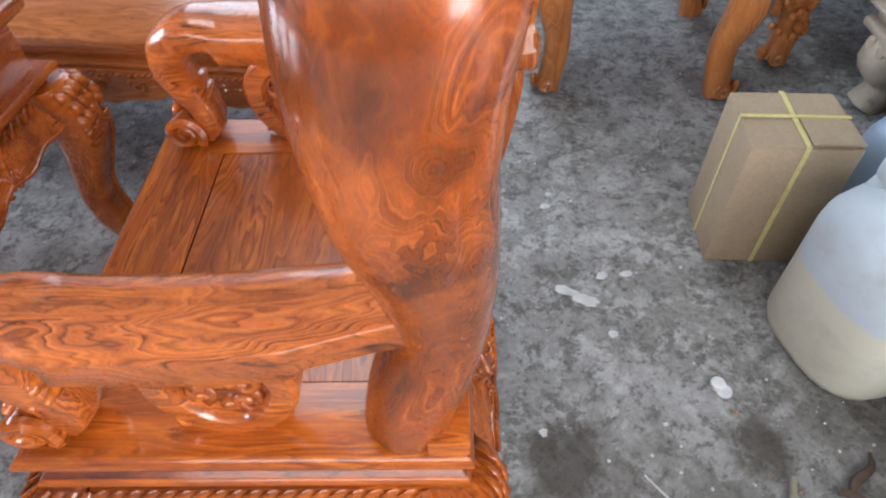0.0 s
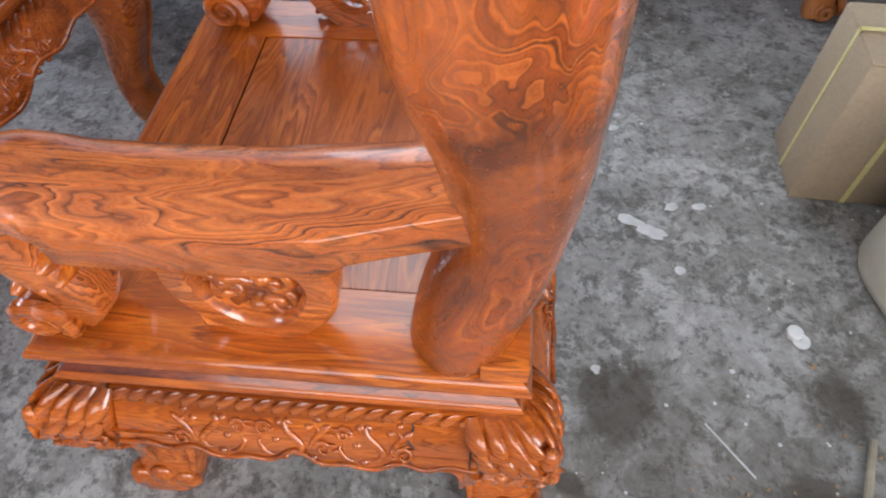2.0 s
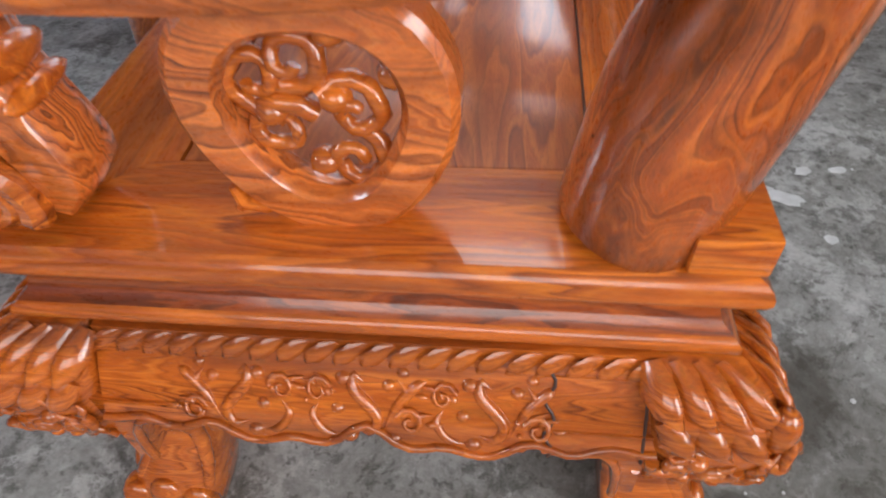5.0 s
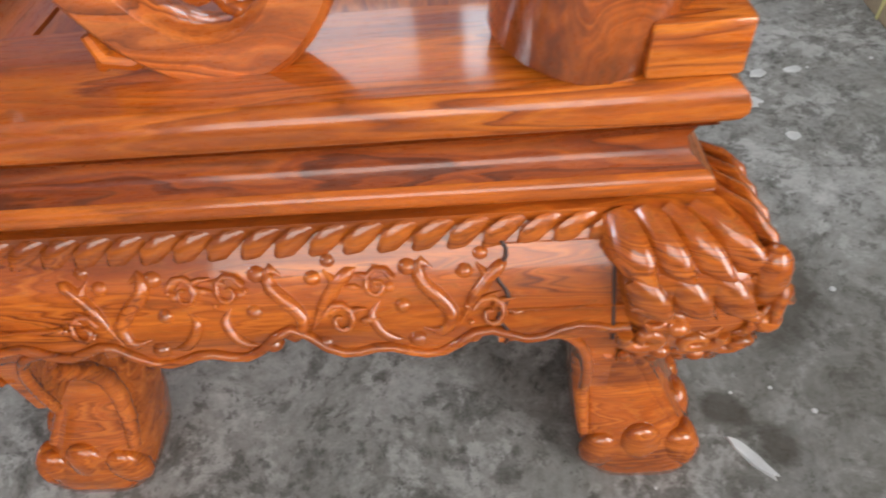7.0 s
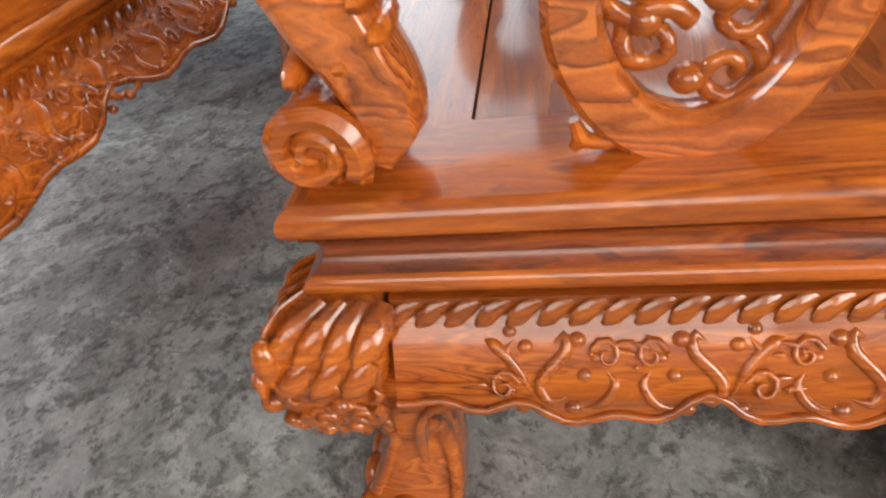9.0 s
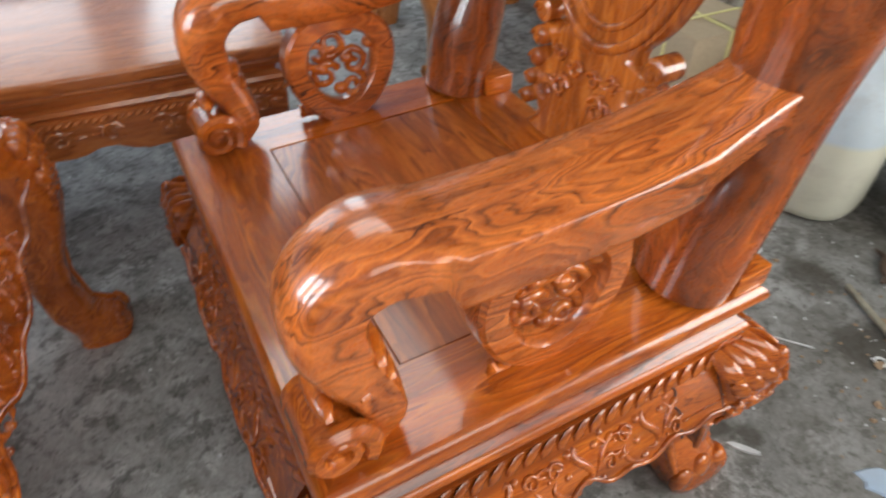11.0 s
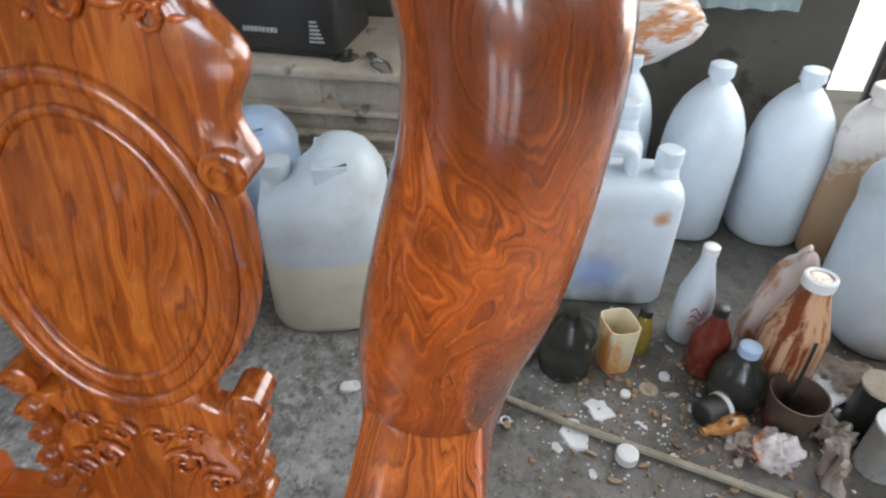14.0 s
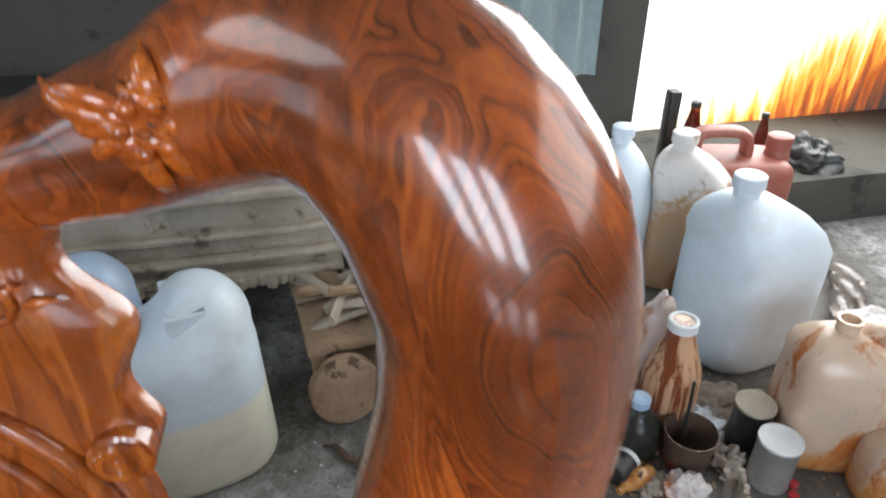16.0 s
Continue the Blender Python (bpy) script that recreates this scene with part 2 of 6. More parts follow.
def plastic(name, colour, fill=None, level=0.2, stain=None, amount=0.6, rough=0.38, sub=0.25, marks=(), grain=(1.6, 1.6, 0.7), ragged=0.0):
    """Milky blow-moulded plastic; fill: the colour of the liquid seen through it up to level metres."""
    m, n, l, p = nodes(name)
    tc = n.new("ShaderNodeTexCoord")
    v = coords(n, l, (1, 1, 1), 0.06, 5)
    a = noise_tex(n, l, v, 7, 4, 0.6)
    c = ramp(n, l, a, [(0.3, tuple(x * 0.86 for x in colour)), (0.7, colour)])
    if fill:
        xyz = n.new("ShaderNodeSeparateXYZ")
        l.new(tc.outputs["Object"], xyz.inputs[0])
        f = mathn(n, l, "MULTIPLY", mathn(n, l, "ADD", mathn(n, l, "SUBTRACT", level - 0.5 * ragged, xyz.outputs[2]), mathn(n, l, "MULTIPLY", noise_tex(n, l, v, 13, 5, 0.65), ragged)), 60.0 if not ragged else 14.0)
        f.node.use_clamp = True
        c = mix(n, l, f, c, fill)
    if stain:
        s = noise_tex(n, l, coords(n, l, grain, 0.2, 4), 6, 5, 0.65)
        c = mix(n, l, ramp(n, l, s, [(amount, (0, 0, 0)), (amount + 0.1, (1, 1, 1))]), c, stain)
    scr = noise_tex(n, l, coords(n, l, (1, 1, 3)), 30, 4, 0.75)
    c = mix(n, l, ramp(n, l, scr, [(0.66, (0, 0, 0)), (0.74, (0.4, 0.4, 0.4))]), c, tuple(x * 0.6 for x in colour))
    for place, size, tint in marks:
        far = n.new("ShaderNodeVectorMath")
        far.operation = "DISTANCE"
        l.new(tc.outputs["Object"], far.inputs[0])
        far.inputs[1].default_value = place
        e = mathn(n, l, "ADD", mathn(n, l, "DIVIDE", far.outputs["Value"], size), mathn(n, l, "MULTIPLY", noise_tex(n, l, v, 22, 4, 0.6), 0.9))
        c = mix(n, l, ramp(n, l, mathn(n, l, "MULTIPLY", e, 0.5), [(0.36, (0.85, 0.85, 0.85)), (0.66, (0, 0, 0))]), c, tint)
    dirt = noise_tex(n, l, coords(n, l, (1, 1, 1.4), 0.3, 3), 3.5, 6, 0.7)
    c = mix(n, l, ramp(n, l, dirt, [(0.50, (0, 0, 0)), (0.74, (0.45, 0.45, 0.45))]), c, (0.40, 0.35, 0.28))
    l.new(c, p.inputs["Base Color"])
    p.inputs["Roughness"].default_value = rough
    p.inputs["Subsurface Weight"].default_value = sub
    p.inputs["Subsurface Radius"].default_value = (0.03, 0.03, 0.03)
    p.inputs["Subsurface Scale"].default_value = 0.5
    bump(n, l, p, a, 0.2, 0.004)
    return m


def glassy(name, colour, rough=0.08):
    m, n, l, p = nodes(name)
    v = coords(n, l, (1, 1, 1), 0.1, 5)
    a = noise_tex(n, l, v, 12, 4)
    l.new(ramp(n, l, a, [(0.35, tuple(x * 0.6 for x in colour)), (0.65, colour)]), p.inputs["Base Color"])
    p.inputs["Transmission Weight"].default_value, p.inputs["Roughness"].default_value, p.inputs["IOR"].default_value = 0.85, rough, 1.45
    return m


mat_floor = concrete()
mat_joint = surface("dark_glue_joint", ((0.035, 0.012, 0.006), (0.06, 0.02, 0.01)), 40, (0.5, 0.7))
mat_wall = surface("grimy_dark_plaster", ((0.050, 0.048, 0.040), (0.085, 0.080, 0.066)), 1.5, (0.8, 0.95), spots=((0.035, 0.032, 0.026), 0.58, 5), relief=0.4)
mat_ceiling = surface("sheet_roof", ((0.22, 0.23, 0.23), (0.3, 0.31, 0.31)), 1.2, (0.5, 0.7))
mat_card = surface("brown_cardboard", ((0.38, 0.29, 0.19), (0.44, 0.345, 0.235)), 5, (0.8, 0.92), fine=140)
mat_strap = surface("yellow_strap", ((0.62, 0.55, 0.22), (0.70, 0.64, 0.30)), 30, (0.35, 0.5))
mat_dust = surface("dusty_grey_wood", ((0.36, 0.305, 0.235), (0.48, 0.42, 0.335)), 6, (0.7, 0.9), spots=((0.17, 0.135, 0.10), 0.6, 9), relief=0.4)
mat_raw = surface("raw_carved_wood", ((0.26, 0.17, 0.10), (0.40, 0.28, 0.18)), 8, (0.6, 0.8), spots=((0.10, 0.06, 0.035), 0.58, 14), relief=0.6, depth=0.006)
mat_dark = surface("dirty_dark_plastic", ((0.018, 0.019, 0.018), (0.04, 0.04, 0.036)), 9, (0.3, 0.5), spots=((0.2, 0.19, 0.17), 0.68, 24))
mat_black = surface("black_case", ((0.018, 0.018, 0.018), (0.032, 0.031, 0.03)), 6, (0.45, 0.6))
mat_tin = surface("dull_tin", ((0.42, 0.42, 0.40), (0.58, 0.58, 0.56)), 10, (0.3, 0.5), metal=0.7, spots=((0.30, 0.22, 0.15), 0.64, 16))
mat_rust = surface("painted_tin_bucket", ((0.09, 0.06, 0.045), (0.15, 0.10, 0.07)), 10, (0.4, 0.65), metal=0.3, spots=((0.33, 0.05, 0.03), 0.6, 10))
mat_stick = surface("weathered_stick", ((0.26, 0.23, 0.17), (0.40, 0.36, 0.28)), 14, (0.7, 0.9), relief=0.4)
mat_white = surface("white_scrap_plastic", ((0.62, 0.64, 0.66), (0.78, 0.79, 0.8)), 14, (0.35, 0.55))
mat_paint = surface("dried_white_paint", ((0.52, 0.53, 0.54), (0.68, 0.69, 0.70)), 25, (0.55, 0.8))
mat_blue = plastic("pale_blue_plastic", (0.42, 0.56, 0.74), rough=0.34)
mat_jug = plastic("milky_plastic", (0.69, 0.77, 0.83))
mat_jug_marked = plastic("milky_plastic_with_marks", (0.69, 0.77, 0.83), marks=(((-0.108, 0.10, 0.292), 0.034, (0.52, 0.24, 0.08)), ((0.03, 0.10, 0.115), 0.10, (0.30, 0.43, 0.74)), ((0.105, 0.10, 0.165), 0.034, (0.46, 0.22, 0.18))))
mat_jug_liquid = plastic("milky_plastic_with_liquid", (0.72, 0.82, 0.88), fill=(0.78, 0.77, 0.64), level=0.235)
mat_jug_amber = plastic("amber_smeared_plastic", (0.70, 0.52, 0.38), fill=(0.58, 0.27, 0.09), level=0.13, ragged=0.3, stain=(0.48, 0.15, 0.03), amount=0.50, rough=0.25)
mat_jug_red = plastic("dusty_red_plastic", (0.33, 0.10, 0.07), rough=0.45, sub=0.05)
mat_cap = surface("white_cap", ((0.66, 0.68, 0.68), (0.78, 0.79, 0.78)), 12, (0.35, 0.5))
mat_clear = glassy("smeared_clear_plastic", (0.93, 0.86, 0.80), 0.12)
mat_amber = glassy("red_brown_glass", (0.38, 0.06, 0.03), 0.1)
mat_green = glassy("smoky_grey_green_plastic", (0.22, 0.24, 0.2), 0.22)
mat_oil = surface("yellow_brown_oil", ((0.22, 0.15, 0.02), (0.30, 0.22, 0.04)), 10, (0.15, 0.3), coat=0.5)
mat_lacquer = surface("brown_lacquer_crust", ((0.34, 0.12, 0.03), (0.62, 0.32, 0.09)), 18, (0.15, 0.35), spots=((0.07, 0.02, 0.01), 0.56, 20), coat=0.6)
mat_orange = plastic("orange_stained_cut_jug", (0.76, 0.68, 0.46), fill=(0.74, 0.42, 0.12), level=0.065, ragged=0.2, stain=(0.66, 0.24, 0.03), amount=0.52)
mat_streak = plastic("lacquer_streaked_plastic", (0.64, 0.38, 0.22), stain=(0.20, 0.055, 0.02), amount=0.46, rough=0.18, sub=0.1, grain=(5.0, 5.0, 0.22))
mat_redglass = surface("dull_red_brown_glass", ((0.12, 0.018, 0.011), (0.21, 0.040, 0.024)), 14, (0.12, 0.3), spots=((0.08, 0.02, 0.012), 0.58, 18), coat=0.6)
mat_tan = plastic("tan_soaked_plastic", (0.74, 0.70, 0.66), fill=(0.46, 0.29, 0.16), level=0.37, stain=(0.30, 0.13, 0.06), amount=0.52, ragged=0.5)
mat_crimson = surface("crimson_plastic", ((0.42, 0.02, 0.03), (0.52, 0.04, 0.05)), 20, (0.3, 0.5))
mat_rag = surface("grimy_rag", ((0.30, 0.24, 0.19), (0.50, 0.44, 0.38)), 16, (0.8, 0.95), spots=((0.12, 0.07, 0.05), 0.58, 20), relief=0.7, depth=0.006)
mat_bag = surface("thin_plastic_bag", ((0.50, 0.44, 0.42), (0.68, 0.64, 0.62)), 7, (0.15, 0.3), spots=((0.46, 0.16, 0.06), 0.55, 9), relief=0.8, depth=0.01, coat=0.5)
mat_clearbag = plastic("smeared_clear_bag", (0.66, 0.55, 0.50), stain=(0.36, 0.16, 0.08), amount=0.52, rough=0.10, sub=0.3)
mat_streaky_bag = plastic("bag_of_orange_rags", (0.80, 0.78, 0.78), stain=(0.52, 0.22, 0.08), amount=0.50, rough=0.12, sub=0.1, grain=(1.0, 0.9, 3.2))
mat_sheet = surface("pale_teal_sheet", ((0.24, 0.31, 0.31), (0.33, 0.40, 0.40)), 4, (0.3, 0.45), relief=0.5, depth=0.01)
mat_ink = surface("faded_blue_ink", ((0.16, 0.18, 0.42), (0.22, 0.25, 0.5)), 30, (0.5, 0.7))
mat_redink = surface("red_marker_ink", ((0.45, 0.05, 0.05), (0.5, 0.08, 0.08)), 30, (0.5, 0.7))
mat_grey_bar = surface("grey_lettering", ((0.4, 0.4, 0.4), (0.5, 0.5, 0.5)), 30, (0.4, 0.6))
mat_steel = surface("worn_steel", ((0.30, 0.30, 0.30), (0.5, 0.5, 0.5)), 20, (0.25, 0.45), metal=0.9)


# ---- mesh tools ----
class Shape:
    """Collects vertices and faces of one mesh."""

    def __init__(self):
        self.v, self.f = [], []

    def add(self, v, f):
        o = len(self.v)
        self.v += [tuple(p) for p in v]
        self.f += [tuple(i + o for i in q) for q in f]
        return self

    def loft(self, rings, caps=True, closed=False):
        """Skin over rings of equal length."""
        k, v, f = len(rings[0]), [p for r in rings for p in r], []
        m = len(rings)
        for i in range(m if closed else m - 1):
            a, b = i * k, ((i + 1) % m) * k
            for j in range(k):
                f.append((a + j, a + (j + 1) % k, b + (j + 1) % k, b + j))
        if caps and not closed:
            f.append(tuple(range(k))[::-1])
            f.append(tuple((m - 1) * k + j for j in range(k)))
        return self.add(v, f)

    def tube(self, path, radii, k=10, up=(0, 0, 1), power=2.0, caps=True):
        """Sweep a rounded section (a, b) along a path; a lies sideways, b along up."""
        path = [Vector(p) for p in path]
        rings, side0 = [], None
        for i, p in enumerate(path):
            t = (path[min(i + 1, len(path) - 1)] - path[max(i - 1, 0)]).normalized()
            s = t.cross(Vector(up))
            if s.length < 0.05:
                s = side0 if side0 else t.orthogonal()
            s.normalize()
            if side0 and s.dot(side0) < 0:
                s = -s
            side0 = s
            u = s.cross(t).normalized()
            r = radii[i] if isinstance(radii, list) else radii
            a, b = r if isinstance(r, tuple) else (r, r)
            ring = []
            for j in range(k):
                w = 2 * math.pi * j / k
                cx, sy = math.cos(w), math.sin(w)
                e = 2 / power
                ring.append(p + s * a * math.copysign(abs(cx) ** e, cx) + u * b * math.copysign(abs(sy) ** e, sy))
            rings.append(ring)
        return self.loft(rings, caps)

    def lathe(self, profile, at=(0, 0, 0), k=20, caps=True):
        rings = [[(at[0] + r * math.cos(2 * math.pi * j / k), at[1] + r * math.sin(2 * math.pi * j / k), at[2] + z) for j in range(k)] for r, z in profile]
        return self.loft(rings, caps)

    def blob(self, c, r, k=8, m=5, turn=None):
        """An ellipsoid with half axes r, turned by a matrix."""
        rings = []
        for i in range(m + 1):
            th = math.pi * (0.04 + 0.92 * i / m)
            ring = []
            for j in range(k):
                ph = 2 * math.pi * j / k
                q = Vector((r[0] * math.sin(th) * math.cos(ph), r[1] * math.sin(th) * math.sin(ph), -r[2] * math.cos(th)))
                ring.append((turn @ q if turn else q) + Vector(c))
            rings.append(ring)
        return self.loft(rings)

    def box(self, lo, hi, bevel=0.004, seg=2):
        bm = bmesh.new()
        bmesh.ops.create_cube(bm, size=1)
        for q in bm.verts:
            q.co = Vector([(lo[i] + hi[i]) / 2 + q.co[i] * (hi[i] - lo[i]) for i in range(3)])
        if bevel:
            bmesh.ops.bevel(bm, geom=bm.edges[:], offset=bevel, segments=seg, profile=0.5, affect="EDGES")
        bm.verts.index_update()
        self.add([q.co.copy() for q in bm.verts], [[q.index for q in g.verts] for g in bm.faces])
        bm.free()
        return self

    def prism(self, outline, to_world, d0, d1, bevel=0.0):
        """Extrude a closed 2D outline from depth d0 to d1; to_world(u, v, d). bevel shrinks the ends."""
        cu, cv = sum(p[0] for p in outline) / len(outline), sum(p[1] for p in outline) / len(outline)
        steps = [(d0, bevel), (d0 + (d1 - d0) * 0.15, 0), (d1 - (d1 - d0) * 0.15, 0), (d1, bevel)] if bevel else [(d0, 0), (d1, 0)]
        rings = []
        for d, b in steps:
            rings.append([to_world(u - b * (u - cu) / max(0.001, math.hypot(u - cu, v - cv)), v - b * (v - cv) / max(0.001, math.hypot(u - cu, v - cv)), d) for u, v in outline])
        return self.loft(rings)

    def moved(self, m):
        self.v = [tuple(m @ Vector(p)) for p in self.v]
        return self


def part(name, shape, material, parent=None, label="", sharp=35):
    """Link a shape as one mesh object, as a thing or under a parent."""
    me = bpy.data.meshes.new(name)
    me.from_pydata(shape.v, [], shape.f)
    bm = bmesh.new()
    bm.from_mesh(me)
    bmesh.ops.recalc_face_normals(bm, faces=bm.faces)
    bm.to_mesh(me)
    bm.free()
    me.shade_smooth()
    me.set_sharp_from_angle(angle=radians(sharp))
    me.materials.append(material)
    ob = new(name, me)
    if parent:
        ob.parent = parent
    if label:
        ob["label"] = label
    return ob


def thing(name, label, category, at=None, group="", kind=""):
    ob = new(name)
    if at:
        ob.matrix_world = at
    return tagged(ob, label, category, group, kind)


def curve(points, n=24):
    """A smooth curve through a few control points (Catmull-Rom)."""
    p = [Vector(q) for q in points]
    p = [2 * p[0] - p[1]] + p + [2 * p[-1] - p[-2]]
    out = []
    for i in range(n + 1):
        s = (len(p) - 3) * i / n
        k = min(int(s), len(p) - 4)
        t = s - k
        a, b, c, d = p[k:k + 4]
        out.append(0.5 * (2 * b + (c - a) * t + (2 * a - 5 * b + 4 * c - d) * t * t + (3 * b - a - 3 * c + d) * t ** 3))
    return out


def blend_list(values, n=24):
    """Numbers or pairs eased to n + 1 steps."""
    out = []
    for i in range(n + 1):
        s = (len(values) - 1) * i / n
        k = min(int(s), len(values) - 2)
        t = s - k
        t = t * t * (3 - 2 * t)
        a, b = values[k], values[k + 1]
        out.append(tuple(x + (y - x) * t for x, y in zip(a, b)) if isinstance(a, tuple) else a + (b - a) * t)
    return out


def spiral(c, r0, turns, start, n=22, sign=1, shrink=0.16):
    """Points of a volute in 2D, from its rim to its eye."""
    pts = []
    for i in range(n):
        s = i / (n - 1)
        r = r0 * (1 - (1 - shrink) * s)
        w = start + sign * 2 * math.pi * turns * s
        pts.append((c[0] + r * math.cos(w), c[1] + r * math.sin(w)))
    return pts


def wpart(name, shape, material, parent, label="", sharp=35):
    """A part whose shape is given in world places."""
    bpy.context.view_layer.update()
    return part(name, shape.moved(parent.matrix_world.inverted()), material, parent, label, sharp)


# ---- the room ----


def slab(name, lo, hi, material, label, category):
    return tagged(part(name, Shape().box(lo, hi, 0), material), label, category, kind="structure")


ground = Shape()
ground.add([(-40, -40, 0), (40, -40, 0), (40, 40, 0), (-40, 40, 0)], [(0, 1, 2, 3)])
tagged(part("floor", ground, mat_floor), "worn grey concrete floor with dark stains and paint specks", "floor", kind="structure")
WX = 1.78
slab("wall_east", (WX, -1.02, 0), (WX + 0.15, 4.5, 3.5), mat_wall, "dark grey plastered workshop wall behind jugs", "wall")
slab("wall_east_south", (WX, -3.5, 0), (WX + 0.15, -2.6, 3.5), mat_wall, "dark grey plastered wall beside the doorway", "wall")
slab("wall_east_lintel", (WX, -2.6, 2.4), (WX + 0.15, -1.02, 3.5), mat_wall, "dark grey wall over the doorway", "wall")
slab("wall_west_low", (-4.15, -3.5, 0), (-4.0, 4.5, 0.9), mat_wall, "grey wall below the wide opening", "wall")
slab("wall_west_high", (-4.15, -3.5, 2.9), (-4.0, 4.5, 3.5), mat_wall, "grey wall over the wide opening", "wall")
slab("wall_north_low", (-4.0, 4.5, 0), (WX, 4.65, 0.9), mat_wall, "grey wall below the side opening", "wall")
slab("wall_north_high", (-4.0, 4.5, 3.0), (WX, 4.65, 3.5), mat_wall, "grey wall over the side opening", "wall")
slab("wall_south_low", (-4.0, -3.65, 0), (WX, -3.5, 1.4), mat_wall, "grey wall below the high opening", "wall")
slab("wall_south_high", (-4.0, -3.65, 3.1), (WX, -3.5, 3.5), mat_wall, "grey wall over the high opening", "wall")
slab("ceiling", (-4.15, -3.65, 3.5), (WX + 0.15, 4.65, 3.6), mat_ceiling, "grey sheet roof of the workshop", "ceiling")


# ---- carving ----
def scroll_motif(sh, place, u, v, size, sign, rng):
    """One leafy scroll: a volute, two leaves and a bud, laid on a surface by place(u, v, lift)."""
    pts = spiral((u, v), size, 1.25, math.pi * (0.9 if sign > 0 else 0.1), 12, -sign)
    sh.tube([place(a, b, size * 0.16) for a, b in pts], [size * (0.24 - 0.12 * i / 11) for i in range(12)], 6)
    for k in range(3):
        w = math.pi * (0.15 + 0.3 * k) + rng.uniform(-0.2, 0.2)
        l0, l1 = size * 1.1, size * rng.uniform(1.8, 2.6)
        pa = [(u + sign * (l0 + (l1 - l0) * s) * math.cos(w * (1 - 0.4 * s)), v + (l0 + (l1 - l0) * s) * 0.6 * math.sin(w * (1 - 0.4 * s)) - size * 0.3) for s in (0, 0.3, 0.6, 1)]
        sh.tube([place(a, b, size * 0.10) for a, b in pa], [size * q for q in (0.08, 0.24, 0.20, 0.04)], 6)
    for _ in range(2):
        a, b = u + rng.uniform(-1.4, 1.4) * size, v + rng.uniform(-0.9, 0.9) * size
        sh.blob(place(a, b, size * 0.12), (size * 0.2,) * 3, 6, 4)


def apron(root, name, p0, p1, out, z_top, z_low, flare, material, seed, motifs=4, size=0.022, scallop=0.016, depth=0.03):
    """A carved apron board from p0 to p1 (ground places), bulging along out, with a scalloped lower edge."""
    rng = random.Random(seed)
    p0, p1, out = Vector((*p0, 0)), Vector((*p1, 0)), Vector((*out, 0)).normalized()
    length = (p1 - p0).length

    def place(u, v, lift):
        s = (v - z_low) / (z_top - z_low)
        bulge = flare * (1 - (1 - min(max((0.90 - s) / 0.90, 0), 1)) ** 1.25)
        return p0 + (p1 - p0) * (u / length) + out * (bulge + lift) + Vector((0, 0, v))

    def lower(u):
        s = abs(2 * u / length - 1)
        return z_low + scallop * (0.55 * math.cos(s * math.pi * 3.0) + 0.45 * math.cos(s * math.pi * 7)) * (1 - 0.5 * s) + scallop * 0.9 * max(0, s - 0.72) / 0.28

    board, nu, nv = Shape(), 56, 10
    front, back = [], []
    for i in range(nu + 1):
        u = length * i / nu
        lo = lower(u)
        front.append([place(u, lo + (z_top - lo) * j / nv, 0) for j in range(nv + 1)])
        back.append([place(u, lo + (z_top - lo) * j / nv, -depth) for j in range(nv + 1)][::-1])
    board.loft([f + b for f, b in zip(front, back)])
    ob = wpart(name, board, material, root)
    relief = Shape()
    k = (z_top - z_low) / 0.088
    mid = z_low + 0.42 * (z_top - z_low)

    def stroke(points, radii, n=14):
        pts = curve([(p[0], p[1], 0) for p in points], n)
        relief.tube([place(q.x, q.y, -0.0005) for q in pts], blend_list([radii[0] * 0.25] + radii[1:-1] + [radii[-1] * 0.3], n), 10)

    # sparse S scrolls with a long diagonal leaf, buds and curls on the lower edge
    for i in range(motifs):
        u = length * (0.15 + 0.70 * (i + 0.5) / motifs) + rng.uniform(-0.006, 0.006)
        sg = (1 if u < length / 2 else -1) * k
        stroke([(u + sg * 0.004, mid + 0.017 * k), (u + sg * 0.013, mid + 0.022 * k), (u + sg * 0.013, mid + 0.011 * k), (u + sg * 0.001, mid), (u - sg * 0.008, mid - 0.012 * k), (u - sg * 0.001, mid - 0.024 * k), (u + sg * 0.013, mid - 0.021 * k)], [0.0035, 0.0045, 0.0058, 0.0062, 0.0055, 0.0045, 0.003])
        stroke([(u - sg * 0.050, mid + 0.020 * k), (u - sg * 0.042, mid + 0.016 * k), (u - sg * 0.026, mid + 0.001 * k), (u - sg * 0.010, mid - 0.026 * k)], [0.004, 0.0055, 0.0048, 0.0015])
        stroke([(u - sg * 0.030, mid - 0.004 * k), (u - sg * 0.034, mid + 0.010 * k), (u - sg * 0.026, mid + 0.020 * k)], [0.0015, 0.0045, 0.0035], 8)
        for a, q, s in ((0.022, 0.018, 1.1), (0.027, -0.006, 1.0), (-0.018, 0.014, 1.0), (0.018, -0.030, 1.15), (-0.022, -0.030, 1.0), (-0.030, 0.024, 0.9), (0.036, 0.006, 0.8)):
            relief.blob(place(u + sg * a, mid + q * k, -0.0035), (0.0072 * s * k, 0.0072 * s * k, 0.0062 * s * k), 10, 7)
        side = 1 if sg > 0 else -1
        scroll_motif(relief, place, u - sg * 0.036, mid - 0.012 * k, 0.013 * k, -side, rng)
        scroll_motif(relief, place, u + sg * 0.044, mid + 0.010 * k, 0.012 * k, side, rng)
        stroke([(u + sg * 0.024, mid - 0.030 * k), (u + sg * 0.040, mid - 0.026 * k), (u + sg * 0.050, mid - 0.012 * k), (u + sg * 0.044, mid - 0.002 * k)], [0.002, 0.0045, 0.004, 0.0028], 10)
